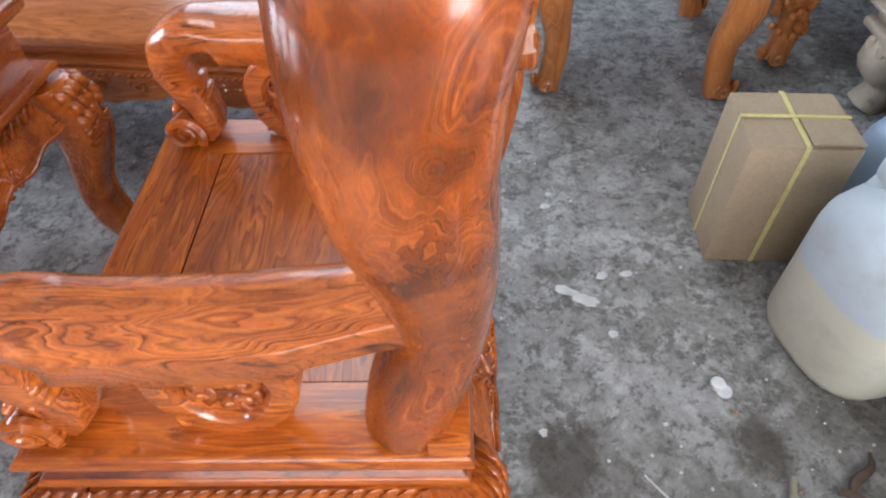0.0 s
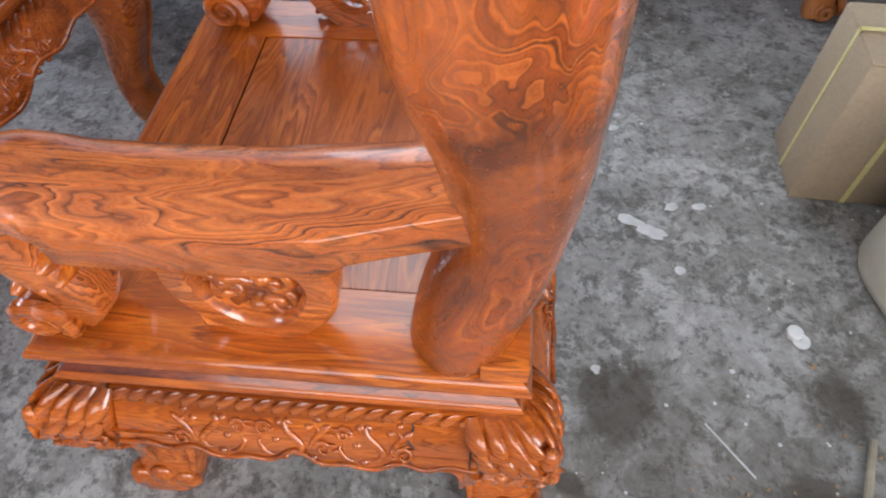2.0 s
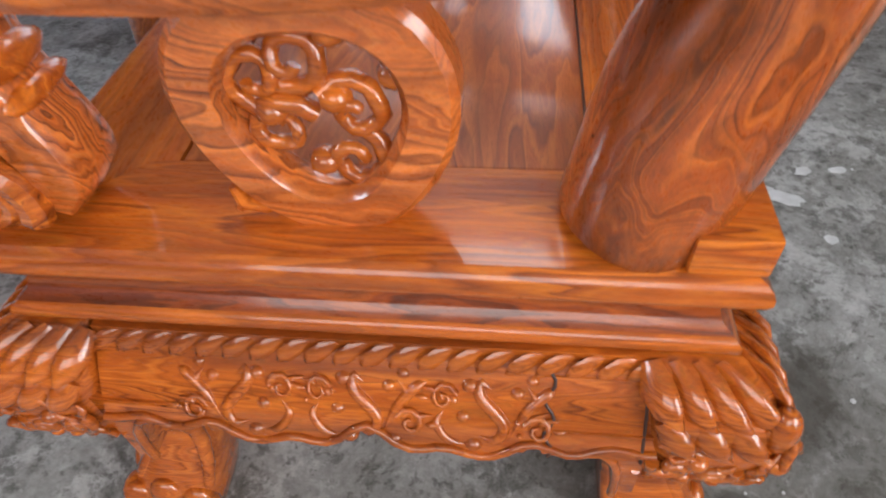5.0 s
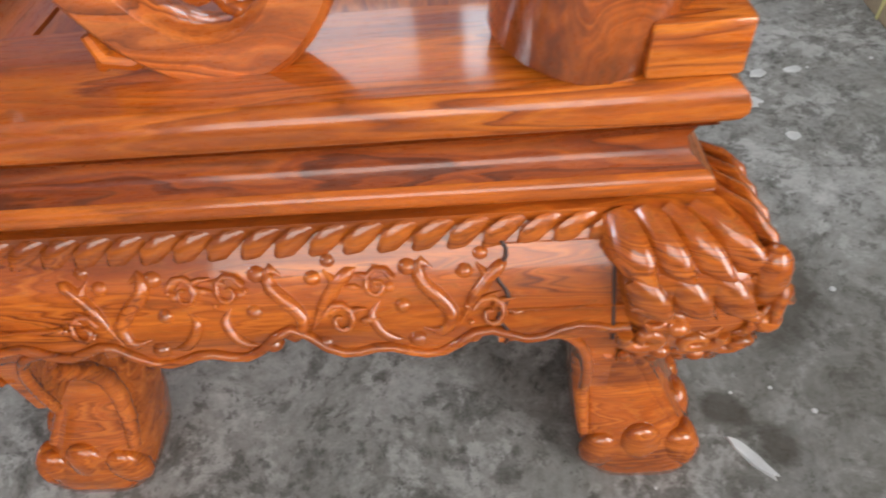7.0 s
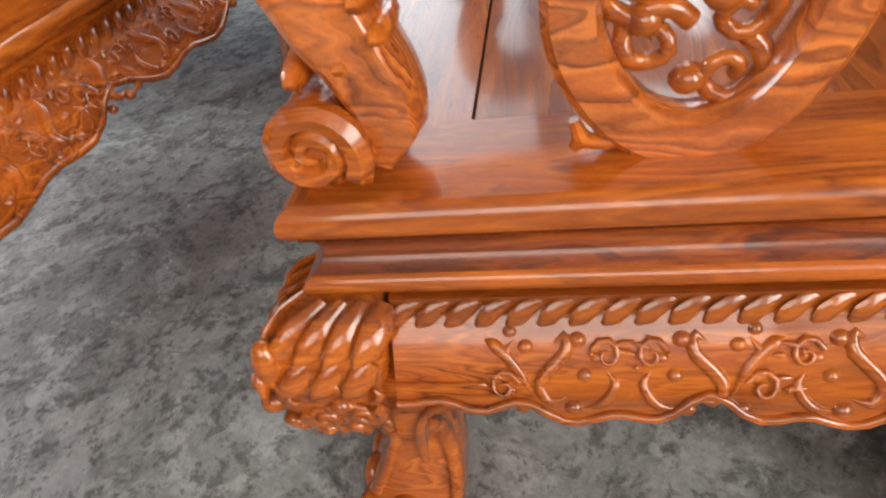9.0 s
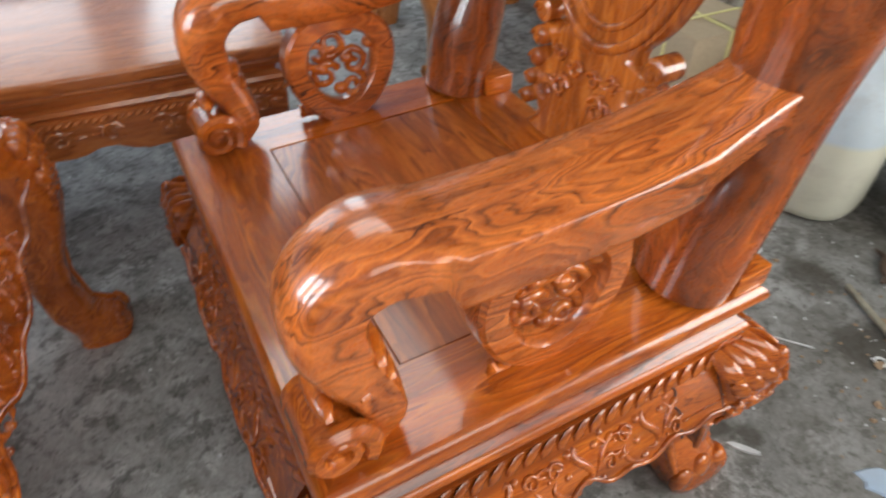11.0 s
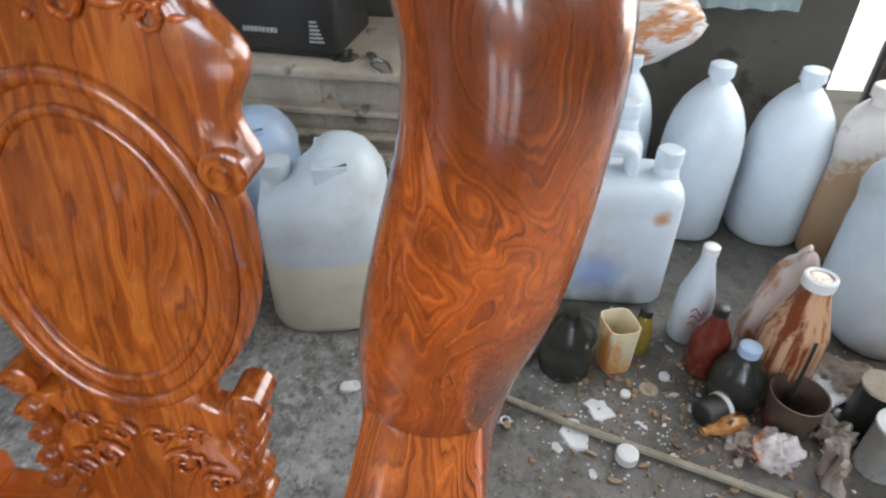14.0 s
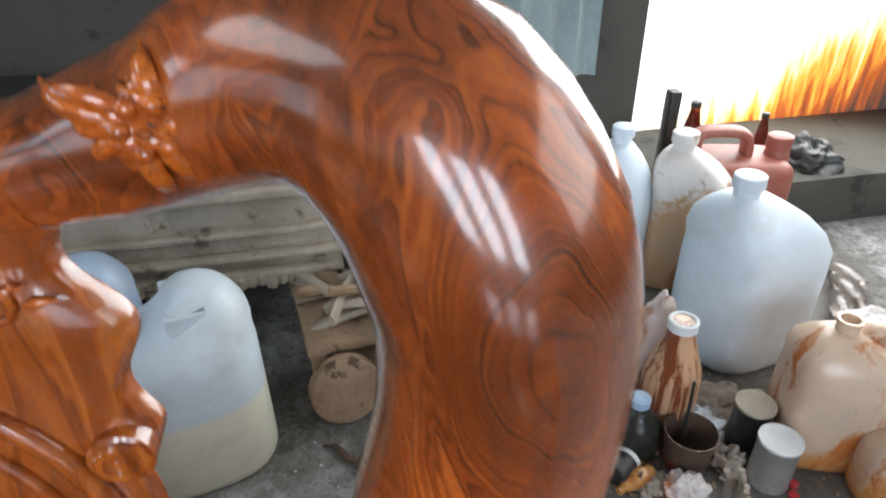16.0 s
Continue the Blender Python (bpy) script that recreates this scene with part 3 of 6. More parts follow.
    edge = [place(length * i / 40, lower(length * i / 40) + 0.004, 0.001) for i in range(41)]
    relief.tube(edge, 0.0042, 6)
    tagged(wpart("carving", relief, material, ob, "raised leaf and scroll carving", 70), kind="stuff")
    rope, n = Shape(), int(length / 0.024)
    for i in range(n):
        u = length * (i + 0.5) / n
        path = [place(u - 0.015, z_top - 0.024, -0.002), place(u - 0.008, z_top - 0.018, 0.000), place(u + 0.003, z_top - 0.011, 0.000), place(u + 0.015, z_top - 0.006, -0.002)]
        rope.tube(path, [(0.004, 0.0015), (0.0100, 0.0040), (0.0098, 0.0040), (0.004, 0.0015)], 8, up=out)
    tagged(wpart("rope_trim", rope, material, ob, "twisted rope trim", 70), kind="stuff")
    return ob


def moulding_side(rect, side, profile):
    """One mitred side of a frame; profile holds (outward, height)."""
    x0, x1, y0, y1 = rect
    rings = []
    ends = {"south": ((x0, y0, -1, -1), (x1, y0, 1, -1)), "north": ((x1, y1, 1, 1), (x0, y1, -1, 1)), "west": ((x0, y1, -1, 1), (x0, y0, -1, -1)), "east": ((x1, y0, 1, -1), (x1, y1, 1, 1))}[side]
    for x, y, sx, sy in ends:
        rings.append([(x + sx * d, y + sy * d, z) for d, z in profile])
    return Shape().loft(rings)


def arc(cd, cz, r, a0, a1, n=6):
    return [(cd + r * math.cos(radians(a0 + (a1 - a0) * i / n)), cz + r * math.sin(radians(a0 + (a1 - a0) * i / n))) for i in range(n + 1)]


RAIL_TOP = [(-0.12, 0.452), (-0.012, 0.452)] + arc(-0.016, 0.436, 0.016, 80, -80, 7) + [(-0.030, 0.4185), (-0.12, 0.4185)]
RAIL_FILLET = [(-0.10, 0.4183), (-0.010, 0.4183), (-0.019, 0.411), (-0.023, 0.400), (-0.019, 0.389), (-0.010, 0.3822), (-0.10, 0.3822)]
RAIL_LOW = [(-0.10, 0.382), (-0.012, 0.382)] + arc(-0.013, 0.3722, 0.0098, 80, -80, 6) + [(-0.020, 0.3625), (-0.10, 0.3625)]


def cabriole_leg(root, corner, sx, sy, material, seed, top=0.392, knee_out=0.045, name="leg", scale=1.0):
    """A carved leg at a corner, bulging along (sx, sy), with a scrolled foot and a scaly knee."""
    rng = random.Random(seed)
    cx, cy = corner
    sh = Shape()
    k = top / 0.392
    # height, outward place of the section's middle, half width
    spec = [(top, -0.038, 0.052), (top - 0.014, -0.030, 0.055), (0.350 * k, -0.024, 0.057), (0.318 * k, -0.017, 0.057), (0.285 * k, -0.013, 0.055), (0.255 * k, -0.016, 0.050), (0.222 * k, -0.025, 0.044), (0.185 * k, -0.035, 0.038), (0.145 * k, -0.040, 0.036), (0.105, -0.034, 0.038), (0.075, -0.022, 0.044), (0.045, -0.008, 0.052), (0.018, 0.0, 0.057), (0.0, -0.004, 0.054)]
    rings = []
    for z, o, r in spec:
        o, r = o * scale, r * scale
        x, y = cx + sx * o, cy + sy * o
        ring = []
        for j in range(16):
            w = 2 * math.pi * (j + 0.5) / 16
            c, s = math.cos(w), math.sin(w)
            ring.append((x + r * math.copysign(abs(c) ** 0.6, c), y + r * math.copysign(abs(s) ** 0.6, s), z))
        rings.append(ring)
    sh.loft(rings)
    leg = wpart(name, sh, material, root, "", 50)
    knee = Shape()

    def skin(face, a, z):
        """A place on the outer face of the knee; a runs from -1 inside to 1 at the corner."""
        for (z1, o1, r1), (z0, o0, r0) in zip(spec, spec[1:]):
            if z0 <= z <= z1:
                q = (z - z0) / (z1 - z0)
                o, r = (o0 + (o1 - o0) * q) * scale, (r0 + (r1 - r0) * q) * scale
                break
        else:
            o, r = spec[0][1], spec[0][2]
        if face == 0:
            return Vector((cx + sx * (o + a * r * 0.92), cy + sy * (o + r * 0.97), z))
        return Vector((cx + sx * (o + r * 0.97), cy + sy * (o + a * r * 0.92), z))

    for face in (0, 1):
        for row, z in enumerate((top - 0.026, top - 0.058, top - 0.090)):
            for col in range(4 - (row == 2)):
                a = -0.75 + 0.5 * col + 0.22 * (row % 2) + rng.uniform(-0.06, 0.06)
                big = rng.uniform(0.85, 1.25) * scale
                pts = [skin(face, a - 0.10, z + 0.020), skin(face, a - 0.04, z + 0.010), skin(face, a + 0.03, z - 0.004), skin(face, a + 0.06, z - 0.018)]
                knee.tube(pts, [0.004, 0.0100 * big, 0.0120 * big, 0.0055], 8)
        for col in range(3):
            a = -0.6 + 0.6 * col
            pts = spiral((0, 0), 0.016 * scale, 1.2, rng.uniform(0, 6), 10, 1)
            knee.tube([skin(face, a + p / 0.055, top - 0.120 + q * 0.8) for p, q in pts], [0.0065 * scale - 0.0004 * i for i in range(10)], 6)
        for _ in range(16):
            a, z = rng.uniform(-0.9, 0.9), top - rng.uniform(0.03, 0.14)
            knee.blob(skin(face, a, z), (0.007 * scale,) * 3, 6, 4)
    for z, r in ((top - 0.045, 0.014), (top - 0.076, 0.016)):
        p = skin(0, 0.93, z)
        q = skin(1, 0.93, z)
        knee.blob(((p.x + q.x) / 2 - sx * 0.003, (p.y + q.y) / 2 - sy * 0.003, z), (r * scale, r * scale, r * scale * 1.1), 10, 6)
    tagged(wpart("knee_carving", knee, material, leg, "glossy scale and leaf knee carving", 70), kind="stuff")
    toes = Shape()
    for face in (0, 1):
        for q, z, r in ((-0.62, 0.030, 0.017), (0.0, 0.034, 0.019), (0.66, 0.030, 0.017)):
            r *= scale
            o = 0.034 * scale
            p = (cx + sx * q * 0.055 * scale, cy + sy * o, z) if face == 0 else (cx + sx * o, cy + sy * q * 0.055 * scale, z)
            toes.blob(p, (r * (1.15 if face == 0 else 0.85), r * (0.85 if face == 0 else 1.15), z - 0.002), 10, 7)
    # a ridge that runs from the knee's corner down to the foot
    ridge = [(cx + sx * (o + r * 0.80) * scale, cy + sy * (o + r * 0.80) * scale, z) for z, o, r in spec[4:12]]
    toes.tube(ridge, [(0.011, 0.011)] * 2 + [(0.010, 0.010)] * 4 + [(0.009, 0.009)] * 2, 8)
    tagged(wpart("claw_carving", toes, material, leg, "rounded carved toes", 70), kind="stuff")
    return leg


def bracket_leg(root, corner, sx, sy, material, seed):
    """A short carved bracket leg: a bulging knee of scales and leaves, a hollow below it, an outswept claw foot."""
    rng = random.Random(seed)
    cx, cy = corner
    # height, outer and inner edge of the section, measured outward from the corner along both sides
    spec = [(0.3615, -0.012, -0.066), (0.357, 0.008, -0.067), (0.346, 0.027, -0.068), (0.325, 0.043, -0.068), (0.295, 0.050, -0.068), (0.268, 0.049, -0.068), (0.245, 0.042, -0.070), (0.225, 0.032, -0.074), (0.205, 0.016, -0.078), (0.182, -0.002, -0.081), (0.158, -0.013, -0.083), (0.132, -0.011, -0.085), (0.104, 0.002, -0.087), (0.074, 0.020, -0.087), (0.046, 0.036, -0.084), (0.020, 0.044, -0.078), (0.004, 0.042, -0.074), (0.0, 0.038, -0.070)]

    def edges(z):
        for (z1, a1, b1), (z0, a0, b0) in zip(spec, spec[1:]):
            if z0 <= z <= z1:
                q = (z - z0) / (z1 - z0)
                return a0 + (a1 - a0) * q, b0 + (b1 - b0) * q
        return spec[0][1:]

    rings = []
    for z, a, b in spec:
        o, r = (a + b) / 2, (a - b) / 2
        ring = []
        sway = cx + 0.012 * min(1, max(0, 0.22 - z) / 0.12)
        for j in range(28):
            w = 2 * math.pi * (j + 0.5) / 28
            c, q = math.cos(w), math.sin(w)
            ring.append((sway + sx * o + r * math.copysign(abs(c) ** 0.55, c), cy + sy * o + r * math.copysign(abs(q) ** 0.55, q), z))
        rings.append(ring)
    leg = wpart("leg", Shape().loft(rings), material, root, "short bracket leg swept out to a claw foot", 60)

    def skin(face, u, z, lift=0.0):
        """A place on an outer face; u runs from 0 at the inner edge to 1 at the corner."""
        a, b = edges(z)
        sway = cx + 0.012 * min(1, max(0, 0.22 - z) / 0.12)
        along, out = b + (a - b) * u, a - 0.0012 + lift - 0.010 * max(0, u - 0.82) / 0.18
        return Vector((sway + sx * along, cy + sy * out, z)) if face == 0 else Vector((sway + sx * out, cy + sy * along, z))

    scales, leaves = Shape(), Shape()
    for face in (0, 1):
        out = Vector((0, sy, 0)) if face == 0 else Vector((sx, 0, 0))
        # two rows of overlapping scales
        for row, (z, count, size) in enumerate(((0.354, 4, 1.12), (0.324, 4, 1.0))):
            for col in range(count):
                u = (col + 0.35 + 0.5 * (row % 2)) / (count + 0.2)
                big = size * rng.uniform(0.92, 1.1)
                pts = [skin(face, u - 0.12, z + 0.004, -0.003), skin(face, u - 0.05, z - 0.005, 0.000), skin(face, u + 0.03, z - 0.015, 0.0025), skin(face, u + 0.13, z - 0.028, 0.0005)]
                scales.tube(pts, [(0.007 * big, 0.003), (0.0130 * big, 0.0050), (0.0115 * big, 0.0060), (0.0025, 0.003)], 10, up=out)
        # curled leaves under the scales
        for u, z, turn, sign in ((0.20, 0.276, 2.4, 1), (0.52, 0.270, 0.6, -1), (0.78, 0.262, 2.0, 1)):
            pts = spiral((0, 0), 0.017, 1.15, turn + rng.uniform(-0.3, 0.3), 14, sign, 0.22)
            leaves.tube([skin(face, u + p / 0.115, z + q * 0.9, 0.001) for p, q in pts], [(0.0062 - 0.0002 * i, 0.0055) for i in range(14)], 8, up=out)
        for u, z, r in ((0.36, 0.290, 0.008), (0.35, 0.252, 0.007), (0.64, 0.240, 0.007)):
            leaves.blob(skin(face, u, z), (r * 1.2, r * 1.2, r), 10, 6)
        for k in range(14):
            u, z = rng.uniform(0.08, 0.90), rng.uniform(0.238, 0.306)
            w = rng.uniform(0, 6.28)
            bits = [(-0.009, 0.004), (-0.002, 0.007), (0.005, 0.003), (0.004, -0.004)]
            leaves.tube([skin(face, u + (p * math.cos(w) - q * math.sin(w)) / 0.115, z + p * math.sin(w) + q * math.cos(w), 0.0015) for p, q in bits], [(0.0015, 0.001), (0.0046, 0.0034), (0.0040, 0.0034), (0.0012, 0.001)], 7, up=out)
        for k in range(4):
            u = 0.14 + 0.2 * k
            leaves.tube([skin(face, u, 0.246), skin(face, u + 0.05, 0.232, 0.002), skin(face, u + 0.14, 0.216, 0.0)], [(0.003, 0.002), (0.0075, 0.005), (0.002, 0.002)], 8, up=out)
    # the corner: a broad leaf over a round bud
    a, _ = edges(0.315)
    m = a - 0.010
    scales.blob((cx + sx * (m - 0.003), cy + sy * (m - 0.003), 0.320), (0.015, 0.015, 0.030), 14, 9)
    leaves.blob((cx + sx * (m + 0.004), cy + sy * (m + 0.004), 0.282), (0.0125, 0.0125, 0.0115), 12, 8)
    tagged(wpart("scale_carving", scales, material, leg, "two rows of glossy overlapping scales", 70), kind="stuff")
    tagged(wpart("leaf_carving", leaves, material, leg, "curled leaves and buds under the scales", 70), kind="stuff")
    # rolled edges that frame the hollow below the knee, and the toes
    frame_edge = Shape()
    heights = [0.236, 0.216, 0.196, 0.174, 0.150, 0.124, 0.096, 0.068]
    corner_line = []
    for z in heights:
        a, b = edges(z)
        corner_line.append((cx + 0.012 * min(1, max(0, 0.22 - z) / 0.12) + sx * (a - 0.013), cy + sy * (a - 0.013), z))
    frame_edge.tube(corner_line, blend_list([0.006, 0.010, 0.011, 0.010, 0.008], 7), 10, up=(sx, -sy, 0))
    for face in (0, 1):
        frame_edge.tube([skin(face, 0.07, z, -0.002) for z in heights], blend_list([0.005, 0.009, 0.010, 0.009, 0.006], 7), 10, up=(1, 0, 0) if face else (0, 1, 0))
    wpart("edge_roll", frame_edge, material, leg, "", 70)
    toes = Shape()
    for face in (0, 1):
        for u, z, r in ((0.18, 0.034, 0.024), (0.50, 0.040, 0.026), (0.82, 0.034, 0.024)):
            p = skin(face, u, z, -0.014)
            toes.blob((p.x, p.y, z), (r * (1.0 if face == 0 else 0.62), r * (0.62 if face == 0 else 1.0), z - 0.001), 12, 8)
    tagged(wpart("claw_carving", toes, material, leg, "rounded carved toes", 70), kind="stuff")
    # arched web that runs from the leg up into the apron on both sides
    for face in (0, 1):
        arch = curve([(-0.150, 0.268, 0), (-0.120, 0.273, 0), (-0.098, 0.266, 0), (-0.084, 0.244, 0), (-0.079, 0.212, 0), (-0.079, 0.185, 0)], 16)
        outline = [(q.x, q.y) for q in arch] + [(-0.060, 0.185), (-0.060, 0.300), (-0.150, 0.300)]

        def at_face(u, v, d):
            return (cx + sx * u, cy + sy * d, v) if face == 0 else (cx + sx * d, cy + sy * u, v)

        web = Shape().prism(outline, at_face, 0.006, 0.036)
        web.tube([at_face(q.x, q.y, 0.037) for q in arch], 0.0048, 8)
        wpart("arch_web", web, material, leg, "", 50)
    return leg


# ---- the armchair ----
SEAT_W = 0.755
CX, CY = -0.31, SEAT_W / 2
armchair = thing("armchair", "large lacquered rosewood armchair with carved base and curved posts", "chair", pose(CX, CY, 0))
RECT = (-0.62, 0.0, 0.0, SEAT_W)
for side, mat in (("south", wood_rail), ("north", wood_rail), ("west", wood_front), ("east", wood_front)):
    wpart("seat_rail", moulding_side(RECT, side, RAIL_TOP), mat, armchair, "rounded glossy seat rail", 40)
    wpart("rail_fillet", moulding_side(RECT, side, RAIL_FILLET), wood_fillet, armchair, "hollow fillet of streaked wood with shade put into its colour", 40)
    wpart("lower_bead", moulding_side(RECT, side, RAIL_LOW), mat, armchair, "rounded bead under the rail", 40)
wpart("seat_frame", Shape().box((-0.5005, 0.1195, 0.422), (-0.4785, SEAT_W - 0.1195, 0.4519), 0), wood_front, armchair, "inner strip of the seat frame")
wpart("seat_panel", Shape().box((-0.4765, 0.1220, 0.425), (-0.1220, SEAT_W - 0.1220, 0.4505), 0.0012, 1), wood_seat, armchair, "figured glossy seat panel set in the frame")
for name, p0, p1, out, mot in (("apron", (-0.548, 0), (-0.056, 0), (0, -1), 3), ("apron", (-0.07, SEAT_W), (-0.53, SEAT_W), (0, 1), 3), ("apron", (-0.62, SEAT_W - 0.09), (-0.62, 0.09), (-1, 0), 4), ("apron", (0.0, 0.09), (0.0, SEAT_W - 0.09), (1, 0), 4)):
    o = Vector(out) * -0.002
    apron(armchair, name, (p0[0] + o.x, p0[1] + o.y), (p1[0] + o.x, p1[1] + o.y), out, 0.3605, 0.272, 0.048, wood_carved, 11 + mot + int(10 * p0[1]), mot)
for i, (x, y, sx, sy) in enumerate(((0.0, 0.0, 1, -1), (-0.62, 0.0, -1, -1), (0.0, SEAT_W, 1, 1), (-0.62, SEAT_W, -1, 1))):
    bracket_leg(armchair, (x, y), sx, sy, wood_carved, 30 + i)


def apron_joint(place, wavy):
    """A plain block let into the end of an apron; place(u, v, lift), u from 0 at the wavy joint to 0.078 at the leg."""
    n = 14
    rows = []
    for j in range(n + 1):
        v = 0.276 + 0.064 * j / n
        u0 = 0.004 * math.sin(j / n * math.pi * 5) if wavy else 0.0
        rows.append([place(u0 + (0.078 - u0) * i / 6, v, 0.0016) for i in range(7)] + [place(u0 + (0.078 - u0) * i / 6, v, -0.006) for i in range(6, -1, -1)])
    block = wpart("joint_block", Shape().loft(rows), wood_carved, armchair, "plain straight-grained block let into the apron", 50)
    for edge in (0, 1):
        seam = Shape().tube([place(0.078 if edge else 0.004 * math.sin(j / n * math.pi * 5), 0.274 + 0.068 * j / n, 0.0012) for j in range(n + 1)], 0.0016, 6)
        wpart("glue_joint", seam, mat_joint, block, "dark glue joint")


def south_apron(u, v, lift):
    w = min(max((0.90 - (v - 0.272) / 0.0885) / 0.90, 0), 1)
    return Vector((-0.146 + u, 0.002 - 0.048 * (1 - (1 - w) ** 1.25) - lift, v))


apron_joint(south_apron, True)


def mirrored(points, side):
    return [(x, y if side < 0 else SEAT_W - y, z) for x, y, z in points]


def arm_parts(side):
    """One side of the chair: post, block, armrest, scroll, ring. side -1 is the side at y = 0."""
    f = (lambda y: y) if side < 0 else (lambda y: SEAT_W - y)
    gx = 1.0 if side < 0 else 0.945
    # post that leans out and turns over into the crest
    ctrl = [(-0.090, 0.075, 0.452), (-0.068, 0.072, 0.56), (-0.040, 0.070, 0.67), (-0.045, 0.058, 0.79), (-0.060, 0.034, 0.90), (-0.062, 0.018, 1.0), (-0.055, 0.020, 1.075), (-0.040, 0.050, 1.138), (-0.018, 0.105, 1.158), (0.004, 0.170, 1.132), (0.018, 0.235, 1.112)]
    path = curve(mirrored(ctrl, side), 40)
    rad = blend_list([(0.060, 0.064), (0.060, 0.064), (0.054, 0.064), (0.064, 0.067), (0.072, 0.068), (0.078, 0.066), (0.078, 0.064), (0.070, 0.060), (0.058, 0.048), (0.046, 0.037), (0.036, 0.031)], 40)
    sh, rings = Shape(), []
    prev = None
    for i, p in enumerate(path):
        t = (path[min(i + 1, 40)] - path[max(i - 1, 0)]).normalized()
        a_dir = (Vector((1, 0, 0)) - t * t.x).normalized()
        b_dir = t.cross(a_dir)
        a, b = rad[i]
        w0 = 1 + 0.03 * math.sin(i * 0.55)
        rings.append([p + a_dir * a * w0 * math.cos(2 * math.pi * j / 22) + b_dir * b * w0 * math.sin(2 * math.pi * j / 22) for j in range(22)])
    sh.loft(rings)
    wpart("back_post", sh, wood_post, armchair, "thick curved back post with swirling dark grain", 60)
    y0, y1 = sorted((f(0.010), f(0.145)))
    wpart("corner_block", Shape().box((-0.062, y0, 0.4525), (-0.006, y1, 0.488), 0.003), wood_rail, armchair, "square block at the foot of the post")
    # armrest: broad board that dips in the middle, notched at its outer rear, bending down at the front into a swan neck
    prof = ((-0.95, -0.80), (-0.95, -0.06), (-1.0, 0.0), (-1.0, 0.10), (-0.95, 0.185), (-0.80, 0.235), (-0.4, 0.31), (0, 0.33), (0.4, 0.29), (0.78, 0.16), (0.95, 0.0), (1, -0.28), (0.97, -0.7), (0.84, -0.95), (0, -1.0), (-0.86, -0.98))
    rings = []
    n = 30
    for i in range(n + 1):
        s = i / n
        x = -0.068 - 0.392 * s
        mid = 0.694 + 0.042 * (1 - s) ** 2.2 + 0.016 * max(0, s - 0.45) ** 1.3
        wide = 0.062 if s > 0.33 else 0.052 + 0.010 * (s / 0.33) ** 2
        yc = 0.062 if s > 0.33 else 0.062 + 0.008 * (1 - s / 0.33)
        drop = 0.046 if s > 0.36 else 0.043 + 0.003 * (s / 0.36) ** 4
        rings.append([(x * gx, f(yc + u * wide), mid + v * drop * (1.28 if v < -0.5 and s > 0.33 else 1)) for u, v in prof])
    neck = curve([(-0.472, 0.063, 0.691), (-0.520, 0.070, 0.689), (-0.557, 0.073, 0.662), (-0.566, 0.071, 0.620), (-0.556, 0.067, 0.578), (-0.538, 0.066, 0.540), (-0.526, 0.066, 0.500), (-0.540, 0.066, 0.468)], 26)
    nr = blend_list([(0.060, 0.029), (0.053, 0.035), (0.047, 0.039), (0.043, 0.038), (0.037, 0.034), (0.036, 0.030), (0.037, 0.027), (0.034, 0.016)], 26)
    ell = []
    for u, v in prof:
        w = math.atan2(v + 0.34, u * 0.66)
        ell.append((math.copysign(abs(math.cos(w)) ** 0.72, math.cos(w)), math.copysign(abs(math.sin(w)) ** 0.72, math.sin(w))))
    for i, p in enumerate(neck):
        q = Vector(p)
        d = (Vector(neck[min(i + 1, 26)]) - Vector(neck[max(i - 1, 0)])).normalized()
        up = Vector((d.z, 0, -d.x)).normalized()
        a, b2 = nr[i]
        rings.append([((q.x + up.x * b2 * v) * gx, f(q.y + a * u), q.z + up.z * b2 * v) for u, v in ell])
    wpart("armrest", Shape().loft(rings), wood_arm, armchair, "broad armrest with streaked growth rings and a bent swan-neck front", 42)
    vol = Shape()
    c = (-0.582 * gx, 0.486)
    disc = []
    for d, r in ((-0.036, 0.026), (-0.032, 0.034), (0.032, 0.034), (0.036, 0.026)):
        disc.append([(c[0] + r * math.cos(w), f(0.066) + d, c[1] + r * math.sin(w)) for w in [2 * math.pi * j / 20 for j in range(20)]])
    vol.loft(disc)
    for s in (-1, 1):
        pts = spiral(c, 0.036, 1.9, -0.6, 34, 1, 0.1)
        vol.tube([(a, f(0.066) + s * 0.037, b) for a, b in pts], [0.0125 - 0.00022 * i for i in range(34)], 7, up=(0, 1, 0))
    wpart("arm_scroll", vol, wood_carved, armchair, "glossy carved volute under the arm front", 50)
    vol = Shape()
    for a, b, r in ((-0.548, 0.545, 0.014), (-0.585, 0.538, 0.012), (-0.528, 0.585, 0.013), (-0.520, 0.562, 0.010)):
        vol.blob((a * gx, f(0.066), b), (r, 0.038, r), 10, 6)
    tagged(wpart("bud_carving", vol, wood_carved, armchair, "glossy carved buds above the volute", 50), kind="stuff")
    # pierced ring ornament between seat and arm
    ring = Shape()
    rc = (-0.318, 0.548)
    loops = []
    for j in range(36):
        w = 2 * math.pi * j / 36
        r = 0.079 + 0.004 * math.sin(3 * w)
        cx, cz = rc[0] + r * math.cos(w), rc[1] + r * 1.06 * math.sin(w)
        n_dir = (math.cos(w), math.sin(w))
        loops.append([(cx + n_dir[0] * 0.020 * a, f(0.066) + b * 0.019, cz + n_dir[1] * 0.020 * a) for a, b in ((1, -0.7), (0.7, -1), (-0.7, -1), (-1, -0.6), (-1, 0.6), (-0.7, 1), (0.7, 1), (1, 0.7))])
    ring.loft(loops, False, True)
    rob = wpart("ring_ornament", ring, wood_arm, armchair, "pierced round ornament under the arm", 40)
    fill = Shape()
